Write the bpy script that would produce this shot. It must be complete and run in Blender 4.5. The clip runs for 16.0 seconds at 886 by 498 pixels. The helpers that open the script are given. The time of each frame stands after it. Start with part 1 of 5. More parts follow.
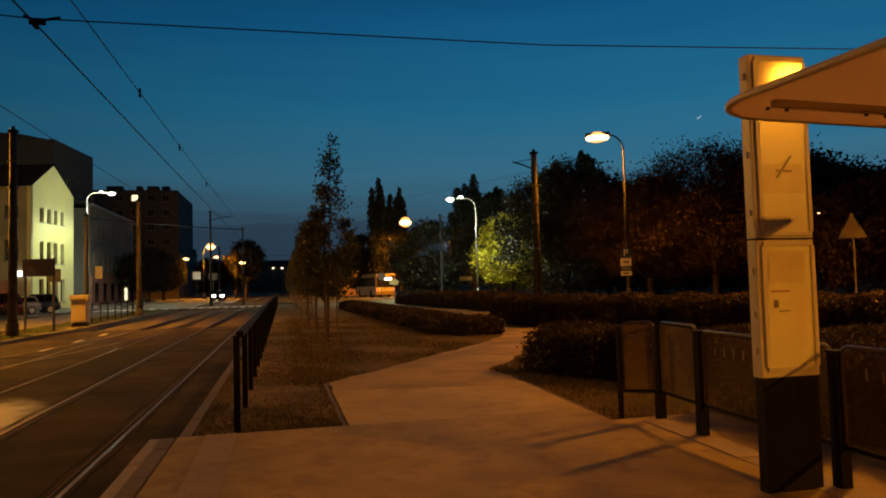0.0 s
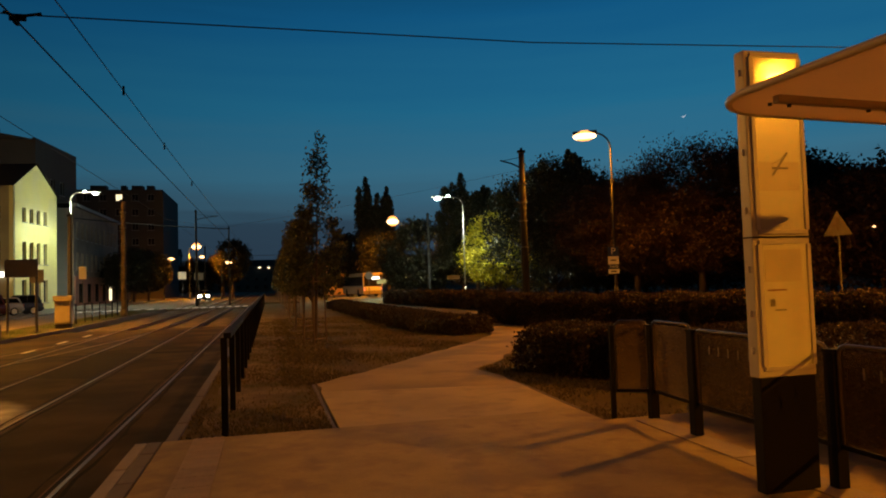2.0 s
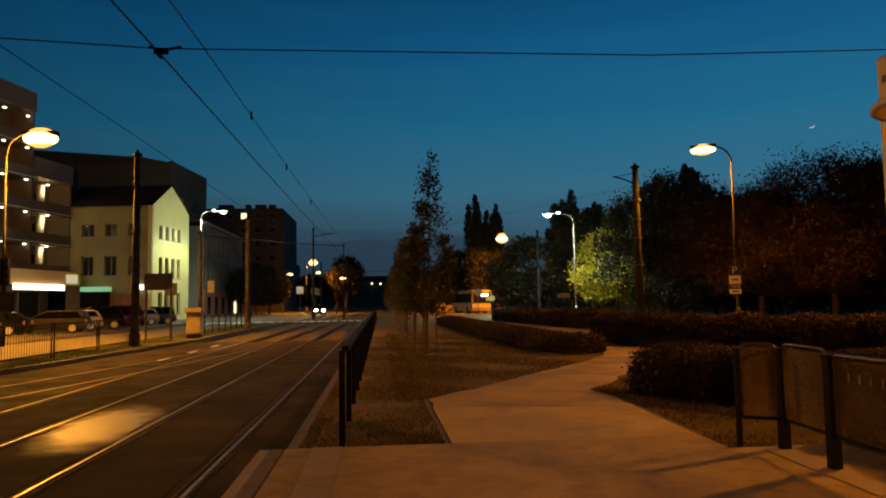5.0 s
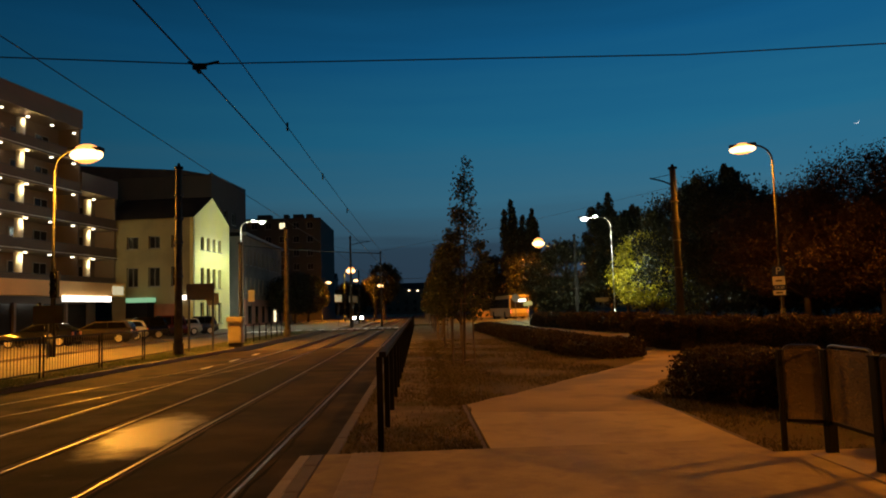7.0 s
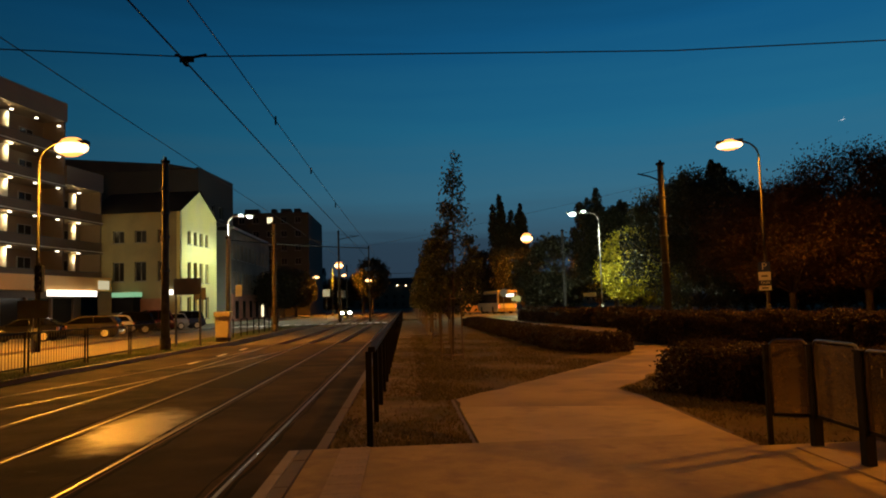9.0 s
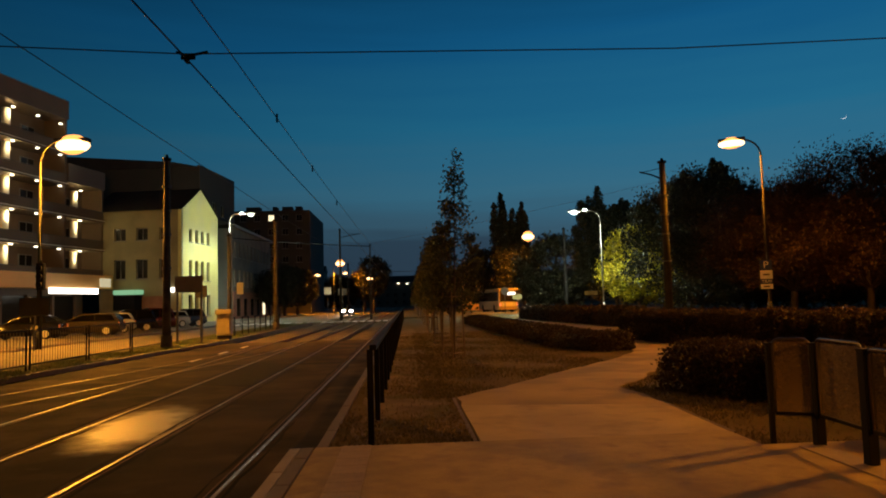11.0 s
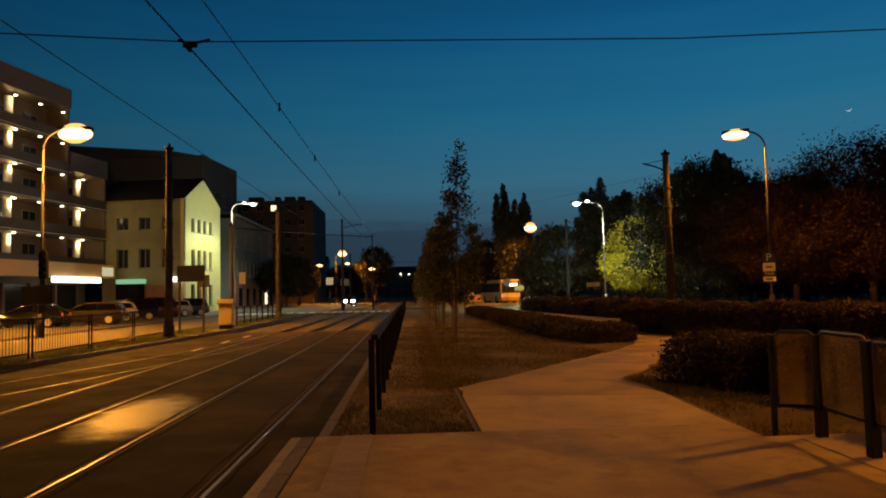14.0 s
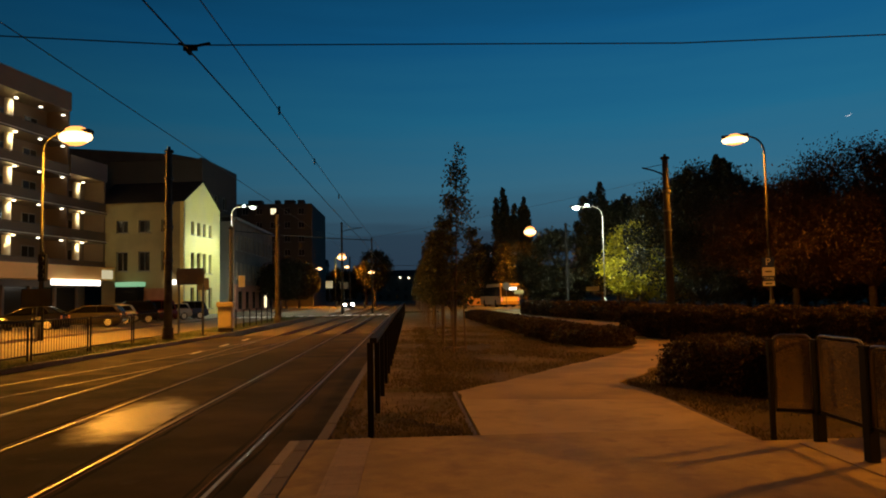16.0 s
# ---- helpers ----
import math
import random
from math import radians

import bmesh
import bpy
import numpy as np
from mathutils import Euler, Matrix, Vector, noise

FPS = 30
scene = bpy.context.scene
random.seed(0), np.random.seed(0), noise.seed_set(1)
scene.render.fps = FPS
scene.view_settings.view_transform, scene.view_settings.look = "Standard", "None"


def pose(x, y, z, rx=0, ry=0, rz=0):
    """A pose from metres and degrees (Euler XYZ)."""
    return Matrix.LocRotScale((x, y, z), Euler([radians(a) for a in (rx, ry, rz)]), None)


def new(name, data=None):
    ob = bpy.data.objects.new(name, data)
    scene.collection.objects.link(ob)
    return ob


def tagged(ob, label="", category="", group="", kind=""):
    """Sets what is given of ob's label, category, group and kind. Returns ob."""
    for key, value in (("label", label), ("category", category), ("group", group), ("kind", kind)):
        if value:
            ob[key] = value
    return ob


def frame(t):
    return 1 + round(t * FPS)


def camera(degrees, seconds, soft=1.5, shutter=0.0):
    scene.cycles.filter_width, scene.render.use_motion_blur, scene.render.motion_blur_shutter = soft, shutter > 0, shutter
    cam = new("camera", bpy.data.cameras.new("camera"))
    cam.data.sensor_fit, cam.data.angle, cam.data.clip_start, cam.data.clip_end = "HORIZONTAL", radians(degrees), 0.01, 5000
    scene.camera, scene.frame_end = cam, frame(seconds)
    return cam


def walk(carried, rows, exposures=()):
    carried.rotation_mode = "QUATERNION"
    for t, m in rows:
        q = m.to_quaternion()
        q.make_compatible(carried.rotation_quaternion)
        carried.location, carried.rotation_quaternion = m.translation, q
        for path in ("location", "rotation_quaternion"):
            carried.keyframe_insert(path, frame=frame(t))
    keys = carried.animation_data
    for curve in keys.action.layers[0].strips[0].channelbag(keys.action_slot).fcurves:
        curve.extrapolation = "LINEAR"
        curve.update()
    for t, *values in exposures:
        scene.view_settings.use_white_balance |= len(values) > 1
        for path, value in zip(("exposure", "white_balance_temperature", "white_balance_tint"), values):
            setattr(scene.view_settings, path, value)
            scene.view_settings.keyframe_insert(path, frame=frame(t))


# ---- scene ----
cam = camera(64.75, 16.0, soft=1.9)
# seconds, x, y, z, yaw, pitch, roll
PATH = [
    (0.0, 0.061, -0.105, 1.657, -12.96, 2.85, 1.51),
    (0.5, 0.031, -0.060, 1.661, -13.91, 1.95, 2.15),
    (1.0, 0.045, -0.030, 1.662, -13.59, 2.17, 2.46),
    (1.5, 0.049, -0.022, 1.662, -14.69, 2.40, 2.07),
    (2.0, 0.046, -0.006, 1.668, -14.00, 2.72, 1.78),
    (2.5, 0.032, -0.027, 1.670, -12.83, 3.45, 1.33),
    (3.0, 0.017, -0.043, 1.671, -11.78, 3.57, 1.00),
    (3.5, 0.012, -0.056, 1.664, -9.91, 4.14, 0.92),
    (4.0, 0.005, -0.091, 1.653, -7.87, 4.41, 1.02),
    (4.5, 0.001, -0.036, 1.662, -6.45, 3.84, 1.37),
    (5.0, -0.001, -0.005, 1.663, -5.13, 4.35, 0.94),
    (7.5, 0.016, -0.047, 1.647, -1.90, 4.93, 1.88),
    (8.0, 0.005, -0.050, 1.641, -3.01, 4.72, 1.54),
    (8.5, 0.003, -0.032, 1.653, -2.72, 4.26, 1.59),
    (9.0, 0.002, -0.032, 1.654, -3.04, 4.48, 1.70),
    (11.5, 0.000, -0.001, 1.652, -2.93, 4.18, 1.61),
    (12.0, -0.000, 0.015, 1.650, -3.01, 3.88, 1.53),
    (12.5, -0.006, 0.025, 1.646, -3.13, 3.94, 1.16),
    (13.0, -0.011, 0.023, 1.642, -2.91, 3.59, 1.27),
    (13.5, -0.011, 0.028, 1.648, -3.31, 3.18, 1.25),
    (14.0, 0.001, 0.015, 1.645, -2.78, 3.59, 1.31),
    (14.5, -0.000, 0.000, 1.650, -3.13, 3.45, 1.35),
    (15.0, 0.000, 0.007, 1.649, -3.25, 3.58, 1.37),
    (15.5, 0.005, 0.008, 1.648, -3.29, 3.53, 1.37),
    (16.0, 0.008, 0.007, 1.643, -2.82, 3.89, 1.15),
]
walk(cam, [(t, pose(x, y, z, 90 + p, r, w)) for t, x, y, z, w, p, r in PATH])

# ---- sky: clear dusk, no sun left ----
world = bpy.data.worlds.new("dusk")
scene.world = world
world.use_nodes = True
wn, wl = world.node_tree.nodes, world.node_tree.links
wn.clear()
w_out = wn.new("ShaderNodeOutputWorld")
w_bg = wn.new("ShaderNodeBackground")
w_co = wn.new("ShaderNodeTexCoord")
w_sep = wn.new("ShaderNodeSeparateXYZ")
w_ramp = wn.new("ShaderNodeValToRGB")
w_map = wn.new("ShaderNodeMapping")
w_noise = wn.new("ShaderNodeTexNoise")
w_add = wn.new("ShaderNodeMath")
w_mul = wn.new("ShaderNodeMath")
w_map.inputs["Scale"].default_value = (1.2, 1.2, 16.0)
w_noise.inputs["Scale"].default_value = 2.2
w_noise.inputs["Detail"].default_value = 4.0
w_mul.operation = "MULTIPLY_ADD"
w_mul.inputs[1].default_value = 0.075
w_mul.inputs[2].default_value = -0.0375
w_add.operation = "ADD"
wl.new(w_co.outputs["Generated"], w_sep.inputs[0])
wl.new(w_co.outputs["Generated"], w_map.inputs[0])
wl.new(w_map.outputs[0], w_noise.inputs["Vector"])
wl.new(w_noise.outputs["Fac"], w_mul.inputs[0])
wl.new(w_sep.outputs["Z"], w_add.inputs[0])
wl.new(w_mul.outputs[0], w_add.inputs[1])
wl.new(w_add.outputs[0], w_ramp.inputs[0])
SKY = [(0.0, (0.017, 0.028, 0.046)), (0.078, (0.018, 0.038, 0.060)), (0.098, (0.026, 0.066, 0.100)), (0.15, (0.025, 0.097, 0.153)),
       (0.24, (0.010, 0.091, 0.168)), (0.36, (0.004, 0.064, 0.152)), (0.50, (0.001, 0.022, 0.058)), (1.0, (0.0006, 0.006, 0.018))]
ramp = w_ramp.color_ramp
while len(ramp.elements) < len(SKY):
    ramp.elements.new(0.5)
for el, (p, c) in zip(ramp.elements, SKY):
    el.position, el.color = p, (*c, 1)
# the afterglow stands ahead and to the right
w_east = wn.new("ShaderNodeVectorMath")
w_east.operation = "DOT_PRODUCT"
w_east.inputs[1].default_value = (0.62, 0.78, 0.0)
wl.new(w_co.outputs["Generated"], w_east.inputs[0])
w_str = wn.new("ShaderNodeMapRange")
w_str.inputs["From Min"].default_value, w_str.inputs["From Max"].default_value = 0.0, 1.0
w_str.inputs["To Min"].default_value, w_str.inputs["To Max"].default_value = 0.22, 1.54
wl.new(w_east.outputs["Value"], w_str.inputs["Value"])
wl.new(w_str.outputs[0], w_bg.inputs["Strength"])
wl.new(w_ramp.outputs[0], w_bg.inputs[0])
wl.new(w_bg.outputs[0], w_out.inputs[0])
scene.view_settings.exposure = 0.0

SODIUM = (1.0, 0.335, 0.013)
COOL = (0.86, 1.0, 0.80)
COOL_GLOW = (0.85, 1.0, 0.92)
LAMP_POWER = 16000.0


# ---- materials ----
def mat(name, color, rough=0.7, metal=0.0, var=0.25, scale=6.0, fine=60.0, bump=0.15, depth=0.01, spec=0.4, stain=None, stain_scale=0.6,
        random_part=0.0, rough_var=0.15, low=0.45, high=0.62):
    """A surface with broad and fine variation, relief, and optional stains of their own shape."""
    m = bpy.data.materials.new(name)
    m.use_nodes = True
    n, l = m.node_tree.nodes, m.node_tree.links
    b = n["Principled BSDF"]
    b.inputs["Metallic"].default_value = metal
    b.inputs["Specular IOR Level"].default_value = spec
    co = n.new("ShaderNodeTexCoord")
    big, small = n.new("ShaderNodeTexNoise"), n.new("ShaderNodeTexNoise")
    for t, s in ((big, scale), (small, fine)):
        t.inputs["Scale"].default_value = s
        t.inputs["Detail"].default_value = 5.0
        l.new(co.outputs["Object"], t.inputs["Vector"])
    mix = n.new("ShaderNodeMix")
    mix.data_type = "RGBA"
    lo, hi = [c * (1 - var) for c in color], [min(1, c * (1 + var)) for c in color]
    mix.inputs[6].default_value, mix.inputs[7].default_value = (*lo, 1), (*hi, 1)
    half = n.new("ShaderNodeMath")
    half.operation = "MULTIPLY_ADD"
    half.inputs[1].default_value, half.inputs[2].default_value = 0.45, 0.0
    l.new(small.outputs["Fac"], half.inputs[0])
    tot = n.new("ShaderNodeMath")
    tot.operation = "MULTIPLY_ADD"
    tot.inputs[1].default_value = 1.6
    l.new(big.outputs["Fac"], tot.inputs[0])
    sub = n.new("ShaderNodeMath")
    sub.operation = "SUBTRACT"
    sub.inputs[1].default_value = 0.53
    l.new(half.outputs[0], tot.inputs[2])
    l.new(tot.outputs[0], sub.inputs[0])
    last = sub.outputs[0]
    if random_part:
        oi = n.new("ShaderNodeObjectInfo")
        ra = n.new("ShaderNodeMath")
        ra.operation = "MULTIPLY_ADD"
        ra.inputs[1].default_value = random_part
        l.new(oi.outputs["Random"], ra.inputs[0])
        l.new(last, ra.inputs[2])
        last = ra.outputs[0]
    l.new(last, mix.inputs[0])
    col = mix.outputs[2]
    if stain:
        st = n.new("ShaderNodeTexNoise")
        st.inputs["Scale"].default_value, st.inputs["Detail"].default_value = stain_scale, 6.0
        l.new(co.outputs["Object"], st.inputs["Vector"])
        r = n.new("ShaderNodeValToRGB")
        r.color_ramp.elements[0].position, r.color_ramp.elements[1].position = low, high
        l.new(st.outputs["Fac"], r.inputs[0])
        mx = n.new("ShaderNodeMix")
        mx.data_type = "RGBA"
        mx.inputs[7].default_value = (*stain, 1)
        l.new(r.outputs[0], mx.inputs[0])
        l.new(col, mx.inputs[6])
        col = mx.outputs[2]
    l.new(col, b.inputs["Base Color"])
    ro = n.new("ShaderNodeMath")
    ro.operation = "MULTIPLY_ADD"
    ro.inputs[1].default_value, ro.inputs[2].default_value = rough_var, rough - rough_var / 2
    l.new(big.outputs["Fac"], ro.inputs[0])
    l.new(ro.outputs[0], b.inputs["Roughness"])
    if bump:
        bu = n.new("ShaderNodeBump")
        bu.inputs["Strength"].default_value, bu.inputs["Distance"].default_value = bump, depth
        l.new(small.outputs["Fac"], bu.inputs["Height"])
        l.new(bu.outputs[0], b.inputs["Normal"])
    return m


def leaf_mat(name, color, var=0.4):
    """Leaves: each card differs a little, and lets some light through."""
    m = bpy.data.materials.new(name)
    m.use_nodes = True
    n, l = m.node_tree.nodes, m.node_tree.links
    b = n["Principled BSDF"]
    g = n.new("ShaderNodeNewGeometry")
    mix = n.new("ShaderNodeMix")
    mix.data_type = "RGBA"
    mix.inputs[6].default_value = (*[c * (1 - var) for c in color], 1)
    mix.inputs[7].default_value = (*[c * (1 + var) for c in color], 1)
    l.new(g.outputs["Random Per Island"], mix.inputs[0])
    l.new(mix.outputs[2], b.inputs["Base Color"])
    b.inputs["Roughness"].default_value = 0.6
    b.inputs["Specular IOR Level"].default_value = 0.25
    tr = n.new("ShaderNodeBsdfTranslucent")
    l.new(mix.outputs[2], tr.inputs["Color"])
    ms = n.new("ShaderNodeMixShader")
    ms.inputs[0].default_value = 0.3
    out = n["Material Output"]
    l.new(b.outputs[0], ms.inputs[1])
    l.new(tr.outputs[0], ms.inputs[2])
    l.new(ms.outputs[0], out.inputs[0])
    return m


def glow(name, color, strength):
    m = bpy.data.materials.new(name)
    m.use_nodes = True
    b = m.node_tree.nodes["Principled BSDF"]
    b.inputs["Base Color"].default_value = (0.01, 0.01, 0.01, 1)
    b.inputs["Emission Color"].default_value = (*color, 1)
    b.inputs["Emission Strength"].default_value = strength
    return m


def glass(name, color=(0.016, 0.014, 0.012), rough=0.06, spec=0.22):
    """Dark window glass with an unlit room behind it."""
    m = bpy.data.materials.new(name)
    m.use_nodes = True
    b = m.node_tree.nodes["Principled BSDF"]
    b.inputs["Base Color"].default_value = (*color, 1)
    b.inputs["Roughness"].default_value = rough
    b.inputs["Specular IOR Level"].default_value = spec
    return m


M = {
    "asphalt": mat("track_asphalt", (0.056, 0.040, 0.023), 0.88, var=0.55, scale=1.1, fine=30, bump=0.5, depth=0.015, stain=(0.024, 0.019, 0.014), stain_scale=0.45, low=0.46, high=0.60, spec=0.15),
    "road": mat("road_asphalt", (0.135, 0.118, 0.085), 0.85, spec=0.12, var=0.25, scale=0.4, fine=40, bump=0.3),
    "concrete": mat("platform_concrete", (0.285, 0.215, 0.095), 0.8, spec=0.2, var=0.30, scale=2.3, fine=40, bump=0.3, depth=0.006, stain=(0.215, 0.155, 0.085), stain_scale=3.1, low=0.48, high=0.66),
    "path": mat("path_gravel_concrete", (0.345, 0.265, 0.135), 0.85, spec=0.2, var=0.25, scale=0.9, fine=70, bump=0.4, depth=0.008, stain=(0.25, 0.19, 0.105), stain_scale=2.3, low=0.48, high=0.68),
    "path_far": mat("path_trodden", (0.275, 0.205, 0.105), 0.9, spec=0.2, var=0.28, scale=0.8, fine=70, bump=0.4, depth=0.008, stain=(0.17, 0.13, 0.09), stain_scale=0.9, low=0.45, high=0.66),
    "kerb": mat("kerb_stone", (0.10, 0.082, 0.062), 0.75, var=0.3, scale=3, fine=60, bump=0.3, random_part=0.4),
    "edge": mat("edge_stone", (0.21, 0.165, 0.115), 0.7, var=0.25, scale=4, fine=60, bump=0.3, random_part=0.3),
    "darkslab": mat("dark_slab", (0.085, 0.062, 0.042), 0.75, var=0.3, scale=4, fine=60, bump=0.3, random_part=0.4),
    "tactile": mat("tactile_tile", (0.26, 0.19, 0.10), 0.72, var=0.25, scale=5, fine=60, bump=0.3, random_part=0.5),
    "grass": mat("dry_grass_soil", (0.088, 0.068, 0.026), 0.95, var=0.5, scale=0.9, fine=28, bump=0.9, depth=0.05, stain=(0.115, 0.088, 0.05), stain_scale=0.7, spec=0.1),
    "verge": mat("verge_turf", (0.055, 0.068, 0.020), 0.95, var=0.5, scale=1.2, fine=28, bump=0.9, depth=0.05, stain=(0.10, 0.080, 0.04), stain_scale=0.8, spec=0.1),
    "soil": mat("bare_soil", (0.15, 0.115, 0.075), 0.95, var=0.45, scale=2.2, fine=25, bump=0.9, depth=0.04, stain=(0.08, 0.07, 0.035), stain_scale=1.4, spec=0.1),
    "far_ground": mat("far_ground", (0.05, 0.05, 0.03), 0.95, var=0.3, scale=0.05, fine=1, bump=0.2, spec=0.1),
    "steel": mat("rail_steel", (0.17, 0.12, 0.07), 0.40, metal=0.75, var=0.1, scale=3, fine=40, bump=0.0, rough_var=0.03),
    "groove": mat("groove_dirt", (0.014, 0.012, 0.010), 0.95, spec=0.06, var=0.3, scale=6),
    "rust": mat("rusty_steel", (0.12, 0.065, 0.04), 0.85, var=0.4, scale=5, fine=50, bump=0.4),
    "black": mat("black_paint", (0.008, 0.0075, 0.007), 0.7, spec=0.08, var=0.3, scale=5, fine=80, bump=0.1),
    "barrier": mat("dull_barrier_steel", (0.055, 0.048, 0.036), 0.6, spec=0.2, var=0.3, scale=5, fine=60, bump=0.1),
    "grey": mat("galvanised", (0.082, 0.080, 0.076), 0.6, metal=0.1, spec=0.2, var=0.2, scale=4, fine=60, bump=0.1),
    "mast": mat("mast_concrete", (0.034, 0.033, 0.031), 0.85, spec=0.12, var=0.3, scale=2.5, fine=50, bump=0.3, stain=(0.03, 0.027, 0.024), stain_scale=1.5),
    # paler copy of the mast concrete, with light on the left masts put in
    "mast_lit": mat("lit_mast_concrete", (0.11, 0.095, 0.07), 0.85, spec=0.12, var=0.3, scale=2.5, fine=50, bump=0.3, stain=(0.06, 0.05, 0.04), stain_scale=1.5),
    "cream": mat("cream_enamel", (0.60, 0.57, 0.46), 0.4, var=0.08, scale=3, fine=40, bump=0.04, stain=(0.50, 0.43, 0.30), stain_scale=1.3, low=0.52, high=0.8),
    "paper": mat("poster_paper", (0.66, 0.64, 0.52), 0.35, var=0.10, scale=2.2, fine=30, bump=0.03, stain=(0.58, 0.50, 0.36), stain_scale=2.0, low=0.52, high=0.7),
    "print_grey": mat("faded_print", (0.55, 0.48, 0.36), 0.4, var=0.15, scale=6, bump=0.02),
    "print_dark": mat("dark_print", (0.10, 0.075, 0.06), 0.5, var=0.15, scale=6, bump=0.02),
    "print_blue": mat("blue_print", (0.10, 0.12, 0.22), 0.5, var=0.15, scale=6, bump=0.02),
    "print_red": mat("red_print", (0.24, 0.08, 0.05), 0.5, var=0.15, scale=6, bump=0.02),
    "plinth": mat("black_plinth", (0.007, 0.006, 0.005), 0.65, spec=0.15, var=0.35, scale=3, fine=60, bump=0.2),
    "canopy": mat("canopy_underside", (0.44, 0.36, 0.25), 0.55, var=0.16, scale=1.5, fine=30, bump=0.08, stain=(0.30, 0.24, 0.16), stain_scale=2.2, low=0.5, high=0.75),
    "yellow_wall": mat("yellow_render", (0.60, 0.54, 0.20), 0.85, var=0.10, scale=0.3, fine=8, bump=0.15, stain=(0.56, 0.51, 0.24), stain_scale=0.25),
    "grey_wall": mat("grey_render", (0.17, 0.155, 0.13), 0.85, var=0.15, scale=0.3, fine=8, bump=0.15),
    # the yellow render again, with the unlit front's shade put into the colour
    "shaded_yellow_wall": mat("shaded_yellow_render", (0.27, 0.235, 0.125), 0.85, var=0.12, scale=0.3, fine=8, bump=0.15, stain=(0.21, 0.18, 0.10), stain_scale=0.3),
    "dark_wall": mat("dark_render", (0.075, 0.062, 0.050), 0.85, var=0.2, scale=0.3, fine=8, bump=0.15),
    "pale_wall": mat("grey_brown_render", (0.20, 0.165, 0.12), 0.85, var=0.15, scale=0.3, fine=8, bump=0.15, stain=(0.14, 0.115, 0.085), stain_scale=0.3),
    "brick": mat("old_brick", (0.27, 0.13, 0.085), 0.85, var=0.3, scale=0.8, fine=9, bump=0.3),
    "roof": mat("dark_roof", (0.055, 0.045, 0.04), 0.8, var=0.3, scale=0.5, fine=6, bump=0.3),
    # the brown takes in the warm lamp glow over the gallery block
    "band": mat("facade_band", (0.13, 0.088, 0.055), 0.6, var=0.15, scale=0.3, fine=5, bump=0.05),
    # the warning sign's face, its shade put in as a low grey
    "sign_shaded": mat("shaded_sign_face", (0.13, 0.115, 0.10), 0.6, var=0.25, scale=3, fine=30, bump=0.05),
    # orange lamp light is put into this colour, for cladding and lodge alike
    "cladding": mat("lamplit_cladding", (0.80, 0.44, 0.14), 0.6, var=0.12, scale=0.3, fine=5, bump=0.05),
    "column": mat("pale_column", (0.75, 0.72, 0.62), 0.6, var=0.08, scale=1, fine=8, bump=0.05),
    "car_glass": glass("tinted_car_glass", (0.004, 0.004, 0.004), 0.08, 0.1),
    "window": glass("dark_glass", rough=0.18),
    "frame_steel": mat("worn_frame_steel", (0.13, 0.115, 0.095), 0.34, metal=0.9, var=0.3, scale=6, fine=60, bump=0.03),
    "frame": mat("window_frame", (0.20, 0.19, 0.17), 0.6, var=0.1, scale=3, bump=0.05),
    "bark": mat("bark", (0.075, 0.055, 0.04), 0.9, var=0.4, scale=4, fine=30, bump=0.6, depth=0.02),
    "stake": mat("stake_wood", (0.13, 0.095, 0.06), 0.85, var=0.3, scale=5, fine=40, bump=0.4),
    "leaf": leaf_mat("young_leaves", (0.070, 0.072, 0.026)),
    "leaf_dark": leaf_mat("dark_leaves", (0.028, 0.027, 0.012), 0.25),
    "leaf_red": leaf_mat("russet_leaves", (0.050, 0.026, 0.013), 0.25),
    # lime leaves, brightened in colour for the white lamp's light on them
    "leaf_lit": leaf_mat("lamplit_lime_leaves", (0.25, 0.205, 0.008)),
    "leaf_hedge": leaf_mat("hedge_leaves", (0.036, 0.022, 0.010), 0.3),
    "twig": mat("hedge_twigs", (0.018, 0.015, 0.010), 0.95, var=0.4, scale=5, fine=30, bump=0.6),
    "white_paint": mat("white_paint", (0.72, 0.70, 0.65), 0.6, var=0.12, scale=5, bump=0.1, stain=(0.4, 0.38, 0.33), stain_scale=3, low=0.5, high=0.8),
    "beige": mat("beige_cabinet", (0.50, 0.42, 0.29), 0.6, var=0.12, scale=2, bump=0.08, stain=(0.36, 0.30, 0.20), stain_scale=2),
    "sign_grey": mat("sign_back", (0.16, 0.145, 0.12), 0.55, var=0.15, scale=3, bump=0.05),
    "sign_white": mat("sign_white", (0.70, 0.68, 0.60), 0.45, var=0.08, scale=3, bump=0.02),
    "sign_yellow": mat("sign_yellow", (0.26, 0.21, 0.085), 0.45, var=0.08, scale=3, bump=0.02),
    "sign_blue": mat("sign_blue", (0.02, 0.035, 0.12), 0.45, var=0.1, scale=3, bump=0.02),
    "tyre": mat("tyre_rubber", (0.02, 0.02, 0.02), 0.85, var=0.2, scale=8, bump=0.1),
    "alloy": mat("alloy_rim", (0.55, 0.53, 0.48), 0.5, metal=0.25, var=0.1, scale=8, bump=0.02),
    "bus_cream": mat("bus_cream_paint", (0.30, 0.22, 0.11), 0.35, var=0.06, scale=1, bump=0.02),
    "wire": mat("wire_copper", (0.03, 0.026, 0.024), 0.6, var=0.2, scale=3, bump=0),
    "bulb_sodium": glow("sodium_glow", (1.0, 0.37, 0.08), 2.2),
    # near-white glow for the overexposed middle of the sodium lamps
    "glare_core": glow("glare_core_glow", (1.0, 0.60, 0.27), 4.2),
    "bulb_cool": glow("cool_glow", COOL_GLOW, 6.0),
    "bulb_far": glow("far_sodium_glow", (1.0, 0.50, 0.20), 3.2),
    "downlight": glow("downlight_glow", (1.0, 0.93, 0.70), 4.0),
